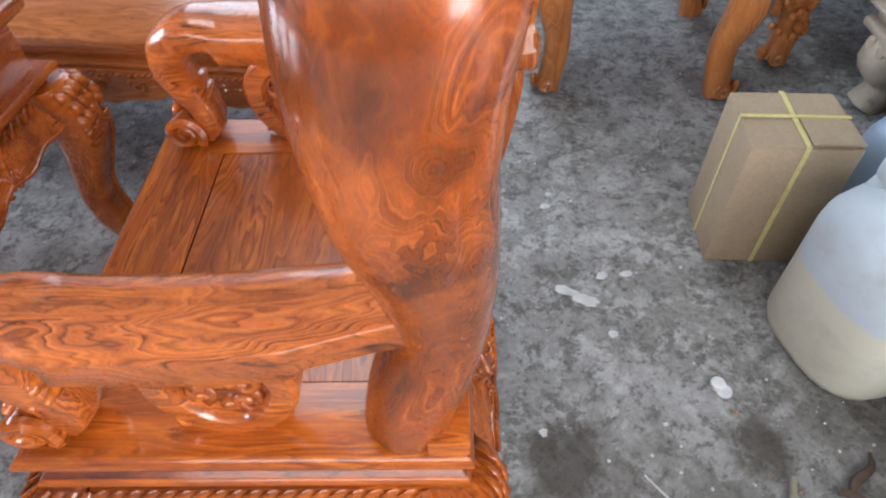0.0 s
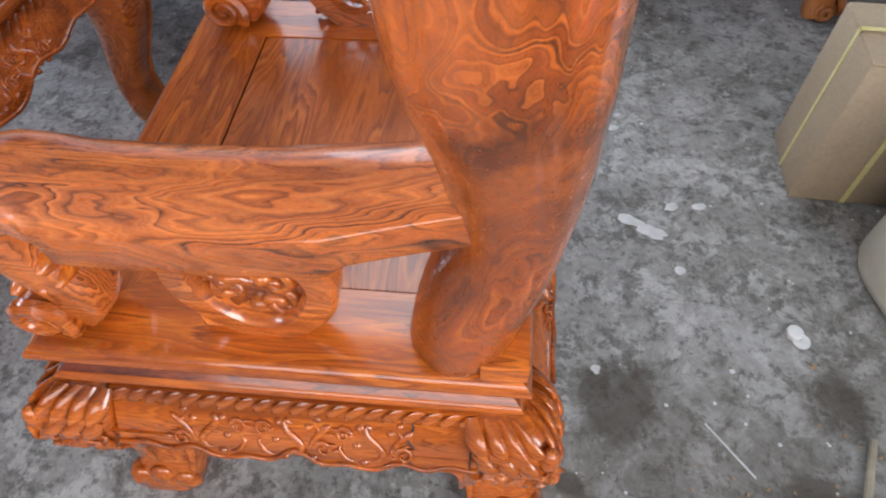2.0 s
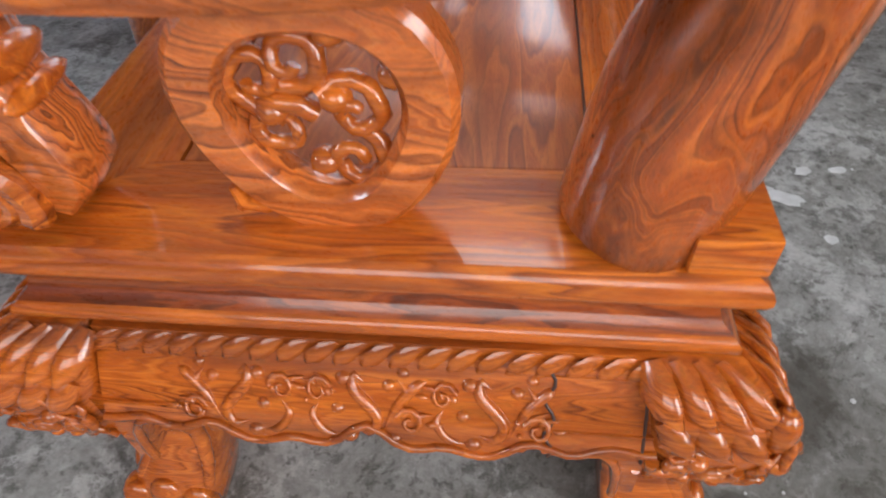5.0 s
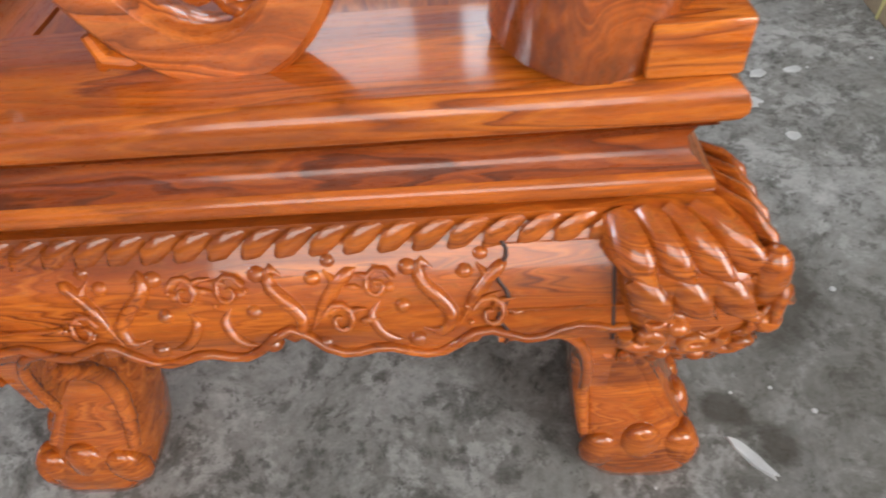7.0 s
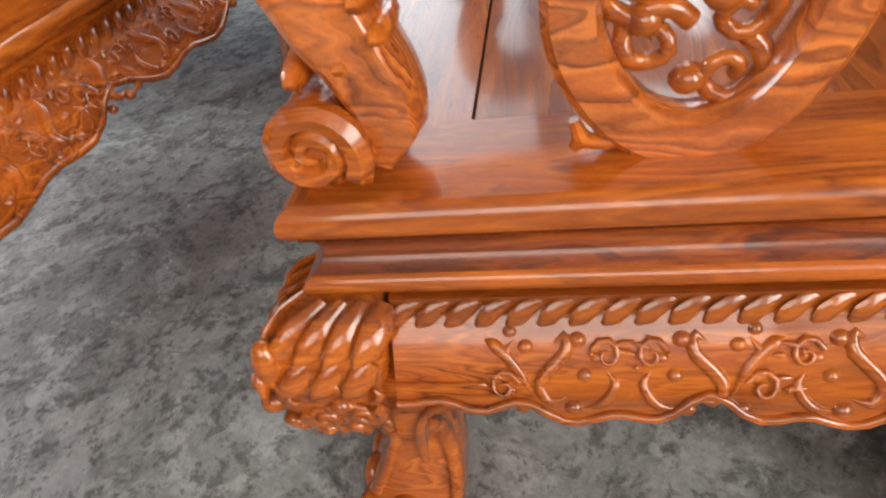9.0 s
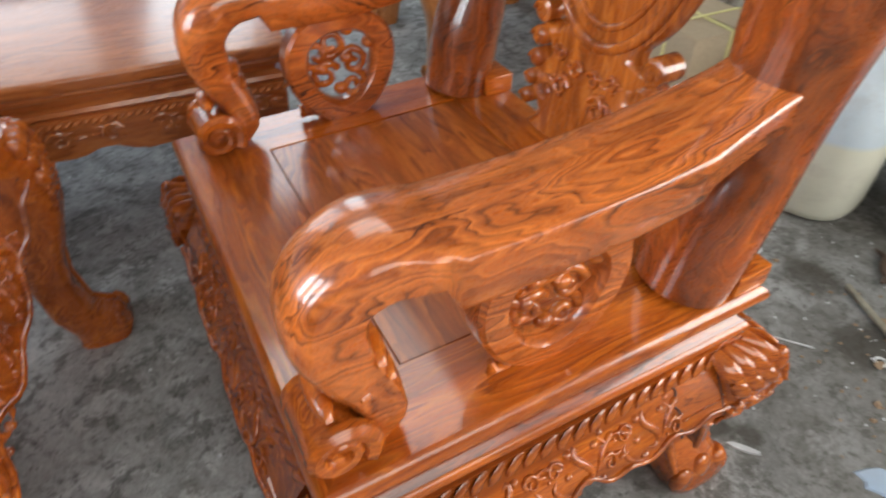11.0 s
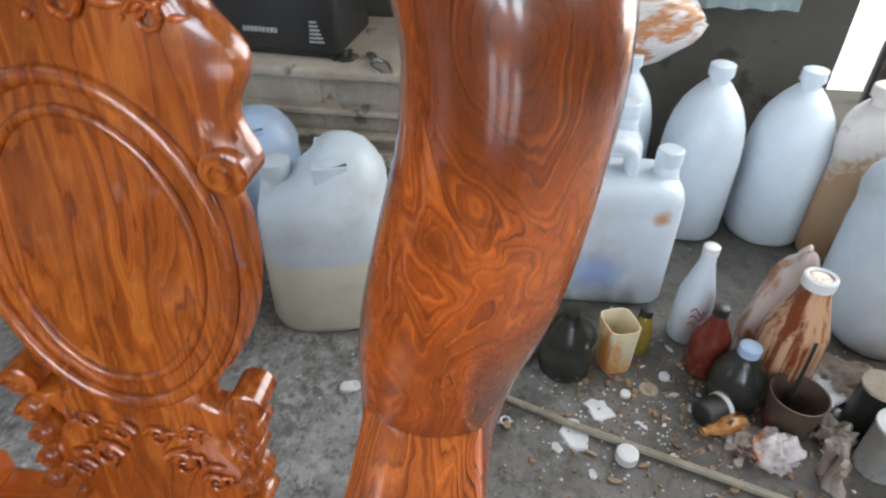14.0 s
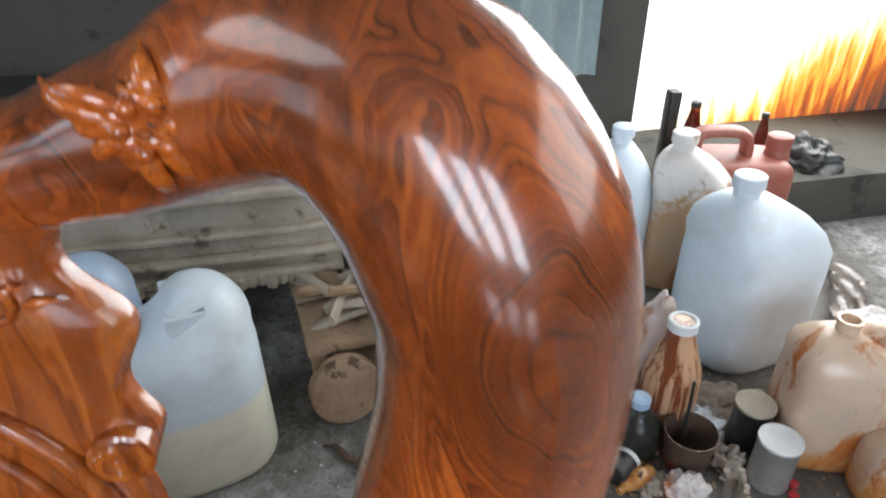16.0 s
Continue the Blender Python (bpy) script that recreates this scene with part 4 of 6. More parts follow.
    for k, (a, b, s0, sg) in enumerate(((-0.347, 0.530, 0.4, 1), (-0.293, 0.545, 2.6, -1), (-0.331, 0.585, 3.8, 1), (-0.298, 0.505, 1.2, -1), (-0.358, 0.570, 5.2, -1))):
        pts = spiral((a, b), 0.026, 1.3, s0, 16, sg, 0.2)
        fill.tube([(p, f(0.066) + 0.004 * math.sin(q * 200 + k), q) for p, q in pts], [0.0078 - 0.0002 * i for i in range(16)], 7, up=(0, 1, 0))
    for a, b in ((-0.305, 0.556), (-0.322, 0.502), (-0.262, 0.575), (-0.300, 0.605), (-0.352, 0.545)):
        fill.blob((a, f(0.066), b), (0.013, 0.013, 0.011), 8, 5)
    tagged(wpart("ring_carving", fill, wood_carved, rob, "shiny openwork leaf carving", 60), kind="stuff")
    spur = Shape()
    spur.tube([(-0.355, f(0.058), 0.468), (-0.375, f(0.056), 0.462), (-0.392, f(0.056), 0.466), (-0.397, f(0.056), 0.482)], [0.006, 0.006, 0.0075, 0.004], 8, up=(0, 1, 0))
    spur.tube([(-0.392, f(0.056), 0.466), (-0.398, f(0.056), 0.459)], [0.007, 0.004], 8, up=(0, 1, 0))
    wpart("ring_spur", spur, wood_carved, rob)


arm_parts(-1)
arm_parts(1)

# crest rail joining the posts, with a carved bouquet
SY = 0.393
crest_path = curve([(0.016, 0.228, 1.113), (0.024, 0.30, 1.110), (0.030, SY, 1.116), (0.024, SEAT_W - 0.30, 1.110), (0.016, SEAT_W - 0.228, 1.113)], 20)
crest = Shape().tube(crest_path, blend_list([(0.037, 0.032), (0.038, 0.031), (0.040, 0.036), (0.038, 0.031), (0.037, 0.032)], 20), 16)
crest_ob = wpart("crest_rail", crest, wood_post, armchair, "heavy rounded crest rail", 60)
flower = Shape()
rng = random.Random(5)
for y, s in ((0.158, 1.0), (0.33, 1.2), (0.425, 1.2), (SEAT_W - 0.158, 1.0)):
    base = Vector((-0.048 + 0.042 * (0.3 < y < 0.5), y, 1.150 - 0.024 * (0.3 < y < 0.5)))
    for k in range(24):
        w = 2 * math.pi * k / 24 + rng.uniform(-0.12, 0.12)
        l1 = rng.uniform(0.026, 0.050) * s * (1.0 if k % 2 else 0.7)
        d = Vector((-0.10, math.cos(w), math.sin(w) * 0.62))
        curl = Vector((0, -math.sin(w), math.cos(w))) * rng.uniform(-0.010, 0.010)
        pts = curve([base, base + d * l1 * 0.45 + Vector((-0.005, 0, 0.002)), base + d * l1 * 0.8 + curl * 0.6 + Vector((0.002, 0, 0)), base + d * l1 + curl + Vector((0.014, 0, 0))], 8)
        flower.tube(pts, blend_list([(0.0022, 0.0022), (0.0052, 0.0030), (0.0044, 0.0028), (0.0008, 0.0008)], 8), 8, up=(1, 0, 0))
    for k in range(6):
        flower.blob(base + Vector((-0.008, 0.010 * math.cos(k), 0.010 * math.sin(k))), (0.004, 0.0045, 0.0045), 8, 5)
for y in (0.30, 0.36, SY, 0.43, 0.49):
    flower.tube(curve([(0.02, y, 1.13), (0.0, y + 0.02, 1.17), (0.0, y - 0.02, 1.20), (0.01, y, 1.215)], 10), blend_list([0.018, 0.022, 0.016, 0.006], 10), 9, up=(1, 0, 0))
tagged(wpart("crest_carving", flower, wood_carved, crest_ob, "carved flower sprays on the crest", 60), kind="stuff")


# splat with an oval medallion
def splat_x(z):
    return -0.030 + 0.17 * max(0, z - 0.45) - 0.10 * max(0, z - 0.85)


def splat_half(z):
    s = (z - 0.452) / (1.11 - 0.452)
    oval = 0.150 * math.sqrt(max(0, 1 - ((z - 0.80) / 0.185) ** 2)) if abs(z - 0.80) < 0.185 else 0
    foot = 0.120 - 0.02 * math.sin(s * 40) if s < 0.26 else 0
    top = 0
    if z > 0.90:
        top = 0.158 + 0.008 * math.cos((z - 0.985) / 0.045 * math.pi) if z < 0.985 else 0.150 + 0.016 * math.cos((z - 0.985) / 0.055 * math.pi)
    return max(oval, foot, top, 0.085)


body, front, back = Shape(), [], []
N = 90
rings = []
for i in range(N + 1):
    z = 0.452 + (1.11 - 0.452) * i / N
    h, x = splat_half(z), splat_x(z)
    rings.append([(x - 0.010, SY - h + 0.006, z), (x - 0.014, SY - h * 0.8, z), (x - 0.014, SY, z), (x - 0.014, SY + h * 0.8, z), (x - 0.010, SY + h - 0.006, z), (x, SY + h, z), (x + 0.014, SY + h, z), (x + 0.020, SY, z), (x + 0.014, SY - h, z), (x, SY - h, z)])
body.loft(rings)
splat = wpart("backrest", body, wood_splat, armchair, "broad shaped splat with an oval medallion", 50)
for name, a, b, r, lift in (("oval_rim", 0.128, 0.172, 0.009, 0.014), ("oval_bead", 0.100, 0.142, 0.006, 0.014)):
    rim = Shape()
    pts = [(SY + a * math.cos(w), 0.80 + b * math.sin(w)) for w in [2 * math.pi * j / 48 for j in range(48)]]
    loops = []
    for j, (y, z) in enumerate(pts):
        w = 2 * math.pi * j / 48
        nd = Vector((0, math.cos(w), math.sin(w)))
        p = Vector((splat_x(z) - lift, y, z))
        loops.append([p + nd * r * math.cos(q) + Vector((-1, 0, 0)) * r * math.sin(q) for q in [2 * math.pi * m / 8 for m in range(8)]])
    rim.loft(loops, False, True)
    wpart(name, rim, wood_splat, splat, "", 60)
dish = Shape()
rings = []
for q in (1.0, 0.8, 0.5, 0.15):
    rings.append([(splat_x(0.80 + 0.138 * q * math.sin(w)) - 0.0145 - 0.006 * (1 - q * q), SY + 0.096 * q * math.cos(w), 0.80 + 0.138 * q * math.sin(w)) for w in [2 * math.pi * j / 40 for j in range(40)]])
dish.loft(rings)
wpart("oval_panel", dish, wood_splat, splat, "plain polished oval panel with straight grain", 60)
carv = Shape()


def on_splat(u, v, lift):
    return Vector((splat_x(v) - 0.014 - lift, SY + u, v))


rng = random.Random(8)
for sgn in (-1, 1):
    for u, v, s in ((0.034, 1.030, 0.022), (0.074, 1.060, 0.018), (0.022, 1.078, 0.016), (0.100, 1.020, 0.016), (0.045, 0.545, 0.022), (0.080, 0.520, 0.016), (0.02, 0.580, 0.016), (0.060, 0.590, 0.013)):
        scroll_motif(carv, on_splat, sgn * u, v, s, sgn, rng)
tagged(wpart("splat_carving", carv, wood_carved, splat, "leafy carving over and under the oval", 60), kind="stuff")
for sgn in (-1, 1):
    for z, h, r in ((0.897, 0.140, 0.022), (0.640, 0.128, 0.020), (0.600, 0.124, 0.017), (0.565, 0.120, 0.015), (0.530, 0.122, 0.014), (0.495, 0.125, 0.014)):
        kn = Shape()
        y = SY + sgn * h
        rings = []
        for d, q in ((-0.022, 0.7), (-0.018, 1), (0.018, 1), (0.022, 0.7)):
            rings.append([(splat_x(z) + d * 1.1, y + r * q * math.cos(w), z + r * q * math.sin(w)) for w in [2 * math.pi * j / 16 for j in range(16)]])
        kn.loft(rings)
        pts = spiral((y, z), r * 0.8, 1.3, 0.0 if sgn > 0 else math.pi, 14, sgn, 0.2)
        kn.tube([(splat_x(z) - 0.024, a, b) for a, b in pts], [r * 0.2] * 14, 6, up=(1, 0, 0))
        wpart("edge_scroll", kn, wood_splat, splat, "rolled scroll on the splat edge", 50)


# ---- other furniture ----
table = thing("coffee_table", "carved rosewood coffee table beside the armchair", "table", pose(-1.45, 0.15, 0))
TX0, TX1, TY0, TY1 = -2.05, -0.865, -0.35, 0.845
TR = [(-0.3, 0.541), (-0.004, 0.541)] + arc(-0.008, 0.530, 0.011, 80, -80, 5) + [(-0.02, 0.517), (-0.024, 0.511), (-0.02, 0.505), (-0.3, 0.505)]
for side in ("south", "north", "west", "east"):
    wpart("moulding", moulding_side((TX0, TX1, TY0, TY1), side, TR), wood_table, table)
body = Shape().box((TX0 + 0.03, TY0 + 0.03, 0.537), (TX1 - 0.03, TY1 - 0.03, 0.655), 0.004)
wpart("body", body, wood_table, table, "plain panelled table body")
wpart("tabletop", Shape().box((TX0 - 0.005, TY0 - 0.005, 0.655), (TX1 + 0.005, TY1 + 0.005, 0.687), 0.010, 3), wood_table, table, "thick glossy table top")
for p0, p1, out in (((TX1 - 0.02, TY0 + 0.1), (TX1 - 0.02, TY1 - 0.1), (1, 0)), ((TX1 - 0.1, TY1 - 0.02), (TX0 + 0.1, TY1 - 0.02), (0, 1)), ((TX0 + 0.1, TY0 + 0.02), (TX1 - 0.1, TY0 + 0.02), (0, -1))):
    apron(table, "apron", p0, p1, out, 0.507, 0.432, 0.05, wood_carved, 71, 7, 0.022, 0.020)
for i, (x, y, sx, sy) in enumerate(((TX1, TY0, 1, -1), (TX1, TY1, 1, 1), (TX0, TY0, -1, -1), (TX0, TY1, -1, 1))):
    cabriole_leg(table, (x, y), sx, sy, wood_table, 50 + i, 0.508)

table.matrix_world = Matrix.Translation((TX1, TY1, 0)) @ pose(0, 0, 0, 0, 0, -4) @ Matrix.Translation((-TX1, -TY1, 0)) @ table.matrix_world

bench = thing("long_bench", "long rosewood bench with glossy seat and carved apron", "bench", pose(-1.15, 1.42, 0, 0, 0, -6.5))
bx0, bx1, by0, by1 = -1.0, 0.86, -0.36, 0.36


part("seat", Shape().box((bx0, by0, 0.452), (bx1, by1, 0.482), 0.008, 3), wood_bench, bench, "broad glossy bench top")
lip = [(-0.2, 0.453), (-0.012, 0.453), (-0.008, 0.446), (-0.012, 0.438), (-0.028, 0.430), (-0.030, 0.418), (-0.014, 0.412), (-0.010, 0.404), (-0.016, 0.397), (-0.2, 0.397)]
for side in ("south", "north", "west", "east"):
    part("moulding", moulding_side((bx0, bx1, by0, by1), side, lip), wood_bench, bench)
bench_apron = Shape()
for ya, yb in ((by0 + 0.002, by0 + 0.030), (by1 - 0.035, by1 - 0.010)):
    out = [(bx0 + 0.02, 0.398)]
    for i in range(61):
        s = i / 60
        out.append((bx0 + 0.02 + (bx1 - bx0 - 0.04) * s, 0.312 + 0.010 * math.cos(s * 40) + 0.006 * math.cos(s * 95)))
    out.append((bx1 - 0.02, 0.398))
    rings = [[(x, ya, z), (x, yb, z), (x, yb, 0.398), (x, ya, 0.398)] for x, z in out[1:-1]]
    bench_apron.loft(rings)
bench_apron_ob = part("apron", bench_apron, wood_bench, bench)
relief, rng = Shape(), random.Random(3)
for i in range(18):
    u = bx0 + 0.08 + i * (bx1 - bx0 - 0.16) / 17
    scroll_motif(relief, lambda a, b, lift: Vector((a, by0 + 0.003 - lift, b)), u, 0.356, 0.024, 1 if i % 2 else -1, rng)
tagged(part("carving", relief, wood_bench, bench_apron_ob, "raised leaf carving"), kind="stuff")
rope = Shape()
for i in range(110):
    u = bx0 + 0.02 + (bx1 - bx0 - 0.04) * i / 109
    rope.tube([(u - 0.008, by0 - 0.001, 0.384), (u, by0 - 0.004, 0.389), (u + 0.008, by0 - 0.001, 0.394)], [0.003, 0.0055, 0.003], 5)
tagged(part("rope_trim", rope, wood_bench, bench_apron_ob), kind="stuff")
for x, y in ((bx0 + 0.06, by0 + 0.07), (bx1 - 0.06, by0 + 0.07), (bx0 + 0.06, by1 - 0.07), (bx1 - 0.06, by1 - 0.07)):
    lg = Shape()
    sec = [(0.398, 0.048), (0.34, 0.05), (0.26, 0.038), (0.15, 0.03), (0.06, 0.036), (0.02, 0.046), (0, 0.046)]
    lg.loft([[(x + r * math.copysign(abs(math.cos(w)) ** 0.6, math.cos(w)), y + r * math.copysign(abs(math.sin(w)) ** 0.6, math.sin(w)), z) for w in [2 * math.pi * (j + 0.5) / 16 for j in range(16)]] for z, r in sec])
    part("leg", lg, wood_bench, bench, "", 50)


def far_stool(m, label, carved=False):
    """A pale carved side piece seen by its legs: seat frame, aprons and scroll-footed legs."""
    t = thing("side_chair", label, "chair", m, "pale chairs at the back")
    part("seat", Shape().box((-0.30, -0.30, 0.42), (0.30, 0.30, 0.47), 0.010, 3), wood_pale, t)
    part("apron", Shape().box((-0.26, -0.26, 0.33), (0.26, 0.26, 0.42), 0.012, 2), wood_pale, t)
    kn = Shape()
    r = random.Random(4)
    for k in range(60):
        a, z = r.uniform(-0.26, 0.26), r.uniform(0.33, 0.42)
        kn.blob((a, -0.265, z), (0.016, 0.01, 0.014), 6, 4)
        kn.blob((-0.265, a, z), (0.01, 0.016, 0.014), 6, 4)
    tagged(part("carving", kn, wood_pale, t, "raised leaf carving"), kind="stuff")
    for sx in (-1, 1):
        for sy in (-1, 1):
            lg = Shape()
            path = curve([(sx * 0.245, sy * 0.245, 0.42), (sx * 0.285, sy * 0.285, 0.33), (sx * 0.262, sy * 0.262, 0.18), (sx * 0.272, sy * 0.272, 0.06), (sx * 0.285, sy * 0.285, 0.012)], 14)
            lg.tube(path, blend_list([(0.05, 0.05), (0.056, 0.056), (0.042, 0.042), (0.040, 0.040), (0.048, 0.045)], 14), 12, up=(1, 0, 0), power=3)
            leg = part("leg", lg, wood_pale, t, "", 50)
            if carved:
                knee = Shape()
                for k in range(70):
                    w, z = r.uniform(0, 6.28), r.uniform(0.10, 0.42)
                    q = 0.262 + 0.024 * math.sin((z - 0.1) * 9)
                    knee.blob((sx * q + 0.050 * math.cos(w), sy * q + 0.050 * math.sin(w), z), (r.uniform(0.012, 0.020),) * 3, 7, 5)
                tagged(part("knee_carving", knee, wood_pale, leg, "thick carved leaves and berries"), kind="stuff")
            sc = Shape()
            for q in (0, 1):
                pts = spiral((0, 0), 0.026, 1.4, 2.0, 14, 1)
                sc.tube([(sx * 0.285 + (a if q else -sx * 0.0), sy * 0.285 + (sy * 0.045 if q else a), 0.042 + b) if q else (sx * 0.330, sy * 0.285 + a, 0.042 + b) for a, b in pts], [0.009] * 14, 6)
            part("foot_scroll", sc, wood_pale, leg)
    bk = Shape()
    for sx in (-1, 1):
        bk.tube([(sx * 0.25, 0.26, 0.46), (sx * 0.26, 0.28, 0.8), (sx * 0.22, 0.32, 1.1)], 0.04, 12)
    bk.tube([(-0.24, 0.32, 1.08), (0, 0.33, 1.14), (0.24, 0.32, 1.08)], 0.045, 12, up=(0, 1, 0))
    part("backrest", bk, wood_pale, t)
    return t


far_stool(pose(0.61, 1.76, 0, 0, 0, -6), "pale lacquered rosewood chair with scroll feet")
far_stool(pose(1.42, 1.89, 0, 0, 0, -6), "pale lacquered rosewood chair with heavily carved legs", True)


# ---- carton ----
carton = thing("carton", "brown cardboard carton tied with yellow straps", "box", pose(0.622, 0.726, 0, 0, 0, -3.5))
part("body", Shape().box((0, 0, 0), (0.238, 0.205, 0.368), 0.003), mat_card, carton)
part("flap", Shape().box((0.002, 0.001, 0.3685), (0.117, 0.204, 0.3715), 0.001, 1), mat_card, carton)
lifted = Matrix.Translation((0, 0.204, 0.369)) @ pose(0, 0, 0, -2.6, 0, 0) @ Matrix.Translation((0, -0.204, -0.369))
part("flap", Shape().box((0.126, 0.001, 0.3685), (0.236, 0.204, 0.3715), 0.001, 1).moved(lifted), mat_card, carton, "flap standing a little open")
for lo, hi in (((0.112, -0.002, 0), (0.124, 0.207, 0.3755)), ((-0.002, 0.100, 0), (0.240, 0.110, 0.3790))):
    s = Shape()
    s.box((lo[0], lo[1], 0), (hi[0] if hi[0] < 0.2 else lo[0] + 0.002, hi[1] if hi[0] > 0.2 else lo[1] + 0.002, hi[2]), 0.0005, 1)
    s.box((lo[0], lo[1], hi[2] - 0.002), hi, 0.0005, 1)
    if hi[0] < 0.2:
        s.box((lo[0], hi[1] - 0.002, 0), hi, 0.0005, 1)
    else:
        s.box((hi[0] - 0.002, lo[1], 0), hi, 0.0005, 1)
    part("strap", s, mat_strap, carton, "yellow packing strap")


# ---- jugs and bottles ----
def sup(w, d, z, e=2.6, ox=0.0, oy=0.0, k=28):
    return [(ox + w * math.copysign(abs(math.cos(a)) ** (2 / e), math.cos(a)), oy + d * math.copysign(abs(math.sin(a)) ** (2 / e), math.sin(a)), z) for a in [2 * math.pi * (j + 0.5) / k for j in range(k)]]


def jug(label, at, w, d, h, material, neck=(0.0, 0.0), handle=True, group="plastic jugs on the floor", cap=True, waist=0.0, e=2.8, nr=0.024, cap_mat=None, hdir=1):
    """A blow-moulded jug: body with rounded shoulders, neck, threaded cap and a loop handle."""
    t = thing("jug", label, "jug", at, group)
    s = Shape()
    top = h - 0.055
    square = handle and e >= 5
    if square:
        prof = [(0.0, 0.90), (0.006, 0.97), (0.02, 1.0), (0.3 * h, 1.0), (0.62 * h, 1.0), (0.70 * h, 0.99), (0.745 * h, 0.95), (0.775 * h, 0.86), (0.79 * h, 0.70), (0.795 * h, 0.3)]
        s.loft([sup(w * q, d * q, z, e) for z, q in prof])
    elif handle:
        # the shoulder rises on one side into a broad hollow grip
        prof = [(0.0, 0.86, 0.86, 0), (0.008, 0.95, 0.95, 0), (0.03, 1, 1, 0), (0.35 * h, 1, 1, 0), (0.60 * h, 1.0, 1.0, 0), (0.68 * h, 0.985, 0.98, 0.01), (0.74 * h, 0.94, 0.93, 0.03), (0.79 * h, 0.83, 0.84, 0.11), (0.84 * h, 0.68, 0.74, 0.19), (0.90 * h, 0.52, 0.62, 0.23), (0.95 * h, 0.40, 0.50, 0.23), (0.985 * h, 0.27, 0.36, 0.21), (h, 0.12, 0.18, 0.19)]
        s.loft([sup(w * q, d * q2, z, e if z < 0.7 * h else 2.4, 1.5 * hdir * w * o, 0) for z, q, q2, o in prof])
    else:
        prof = [(0.0, 0.86), (0.008, 0.95), (0.03, 1.0), (0.25 * top, 1.0), (0.55 * top, 1.0), (0.68 * top, 0.985), (0.78 * top, 0.93), (0.87 * top, 0.78), (0.94 * top, 0.56), (top, 0.30)]
        if e < 2.5:
            prof[4:] = [(0.54 * top, 1.0), (0.66 * top, 0.97), (0.76 * top, 0.89), (0.85 * top, 0.75), (0.93 * top, 0.54), (top, 0.30)]
        s.loft([sup(w * q, d * q, z, e, neck[0] * max(0, z / top - 0.7) / 0.3, neck[1] * max(0, z / top - 0.7) / 0.3) for z, q in prof])
    ob = part("body", s, material, t, "", 60)
    if square:
        path = curve([(w * 0.84, 0, 0.72 * h), (w * 0.83, 0, 0.90 * h), (w * 0.74, 0, h - 0.026), (w * 0.50, 0, h - 0.018), (w * 0.12, 0, h - 0.020), (-w * 0.08, 0, h - 0.034), (-w * 0.14, 0, 0.86 * h), (-w * 0.15, 0, 0.77 * h)], 28)
        part("handle", Shape().tube(path, [(0.017, 0.036)] * 29, 14, up=(0, 1, 0), power=3.2), material, t, "squared moulded loop handle", 60)
        part("neck", Shape().lathe([(nr * 1.5, 0.76 * h), (nr * 1.35, 0.80 * h), (nr * 1.2, 0.86 * h), (nr, 0.87 * h)], (*neck, 0), 22), material, t, "", 40)
        part("cap", Shape().lathe([(nr * 1.35, 0.845 * h), (nr * 1.4, 0.853 * h), (nr * 1.36, 0.93 * h), (nr * 1.2, 0.937 * h), (0.002, 0.937 * h)], (*neck, 0), 24), cap_mat or material, t, "", 40)
        return t
    if handle:
        slot = Shape().tube([(hdir * w * -0.06, 0, 0.855 * h), (hdir * w * 0.20, 0, 0.905 * h), (hdir * w * 0.42, 0, 0.925 * h)], [0.009, 0.012, 0.009], 10, up=(0, 1, 0))
        slot.v = [(x, y * 14, z) for x, y, z in slot.v]
        cutter = part("cutter", slot, material, t)
        md = ob.modifiers.new("slot", "BOOLEAN")
        md.operation, md.object = "DIFFERENCE", cutter
        bpy.context.view_layer.update()
        me = bpy.data.meshes.new_from_object(ob.evaluated_get(bpy.context.evaluated_depsgraph_get()))
        ob.modifiers.clear()
        ob.data = me
        me.set_sharp_from_angle(angle=radians(45))
        bpy.data.objects.remove(cutter)
        part("grip_web", Shape().box((-0.08 * w, -0.57 * d, 0.830 * h), (0.44 * w, 0.57 * d, 0.925 * h), 0.003, 1), material, t)
        nr, base = nr * 1.35, 0.70 * h
        part("neck", Shape().lathe([(nr * 1.5, base), (nr * 1.1, base + 0.05), (nr, base + 0.056), (nr, 0.845 * h), (nr - 0.004, 0.845 * h)], (*neck, 0), 22), material, t, "", 40)
        if cap:
            part("cap", Shape().lathe([(nr + 0.005, 0.825 * h), (nr + 0.006, 0.832 * h), (nr + 0.005, 0.895 * h), (nr + 0.001, 0.90 * h), (0.002, 0.90 * h)], (*neck, 0), 24), cap_mat or material, t, "", 40)
        return t
    nk = Shape().lathe([(nr * 1.25, top * 0.86), (nr, top - 0.012), (nr, top + 0.022), (nr + 0.004, top + 0.024), (nr + 0.004, top + 0.030), (nr - 0.004, top + 0.030), (nr - 0.004, top)], (*neck, 0), 20)
    part("neck", nk, material, t, "", 40)
    if cap:
        c = Shape().lathe([(nr + 0.006, top + 0.020), (nr + 0.007, top + 0.026), (nr + 0.006, top + 0.052), (nr + 0.002, top + 0.055), (0.002, top + 0.055)], (*neck, 0), 24)
        part("cap", c, cap_mat or material, t, "", 40)
    return t


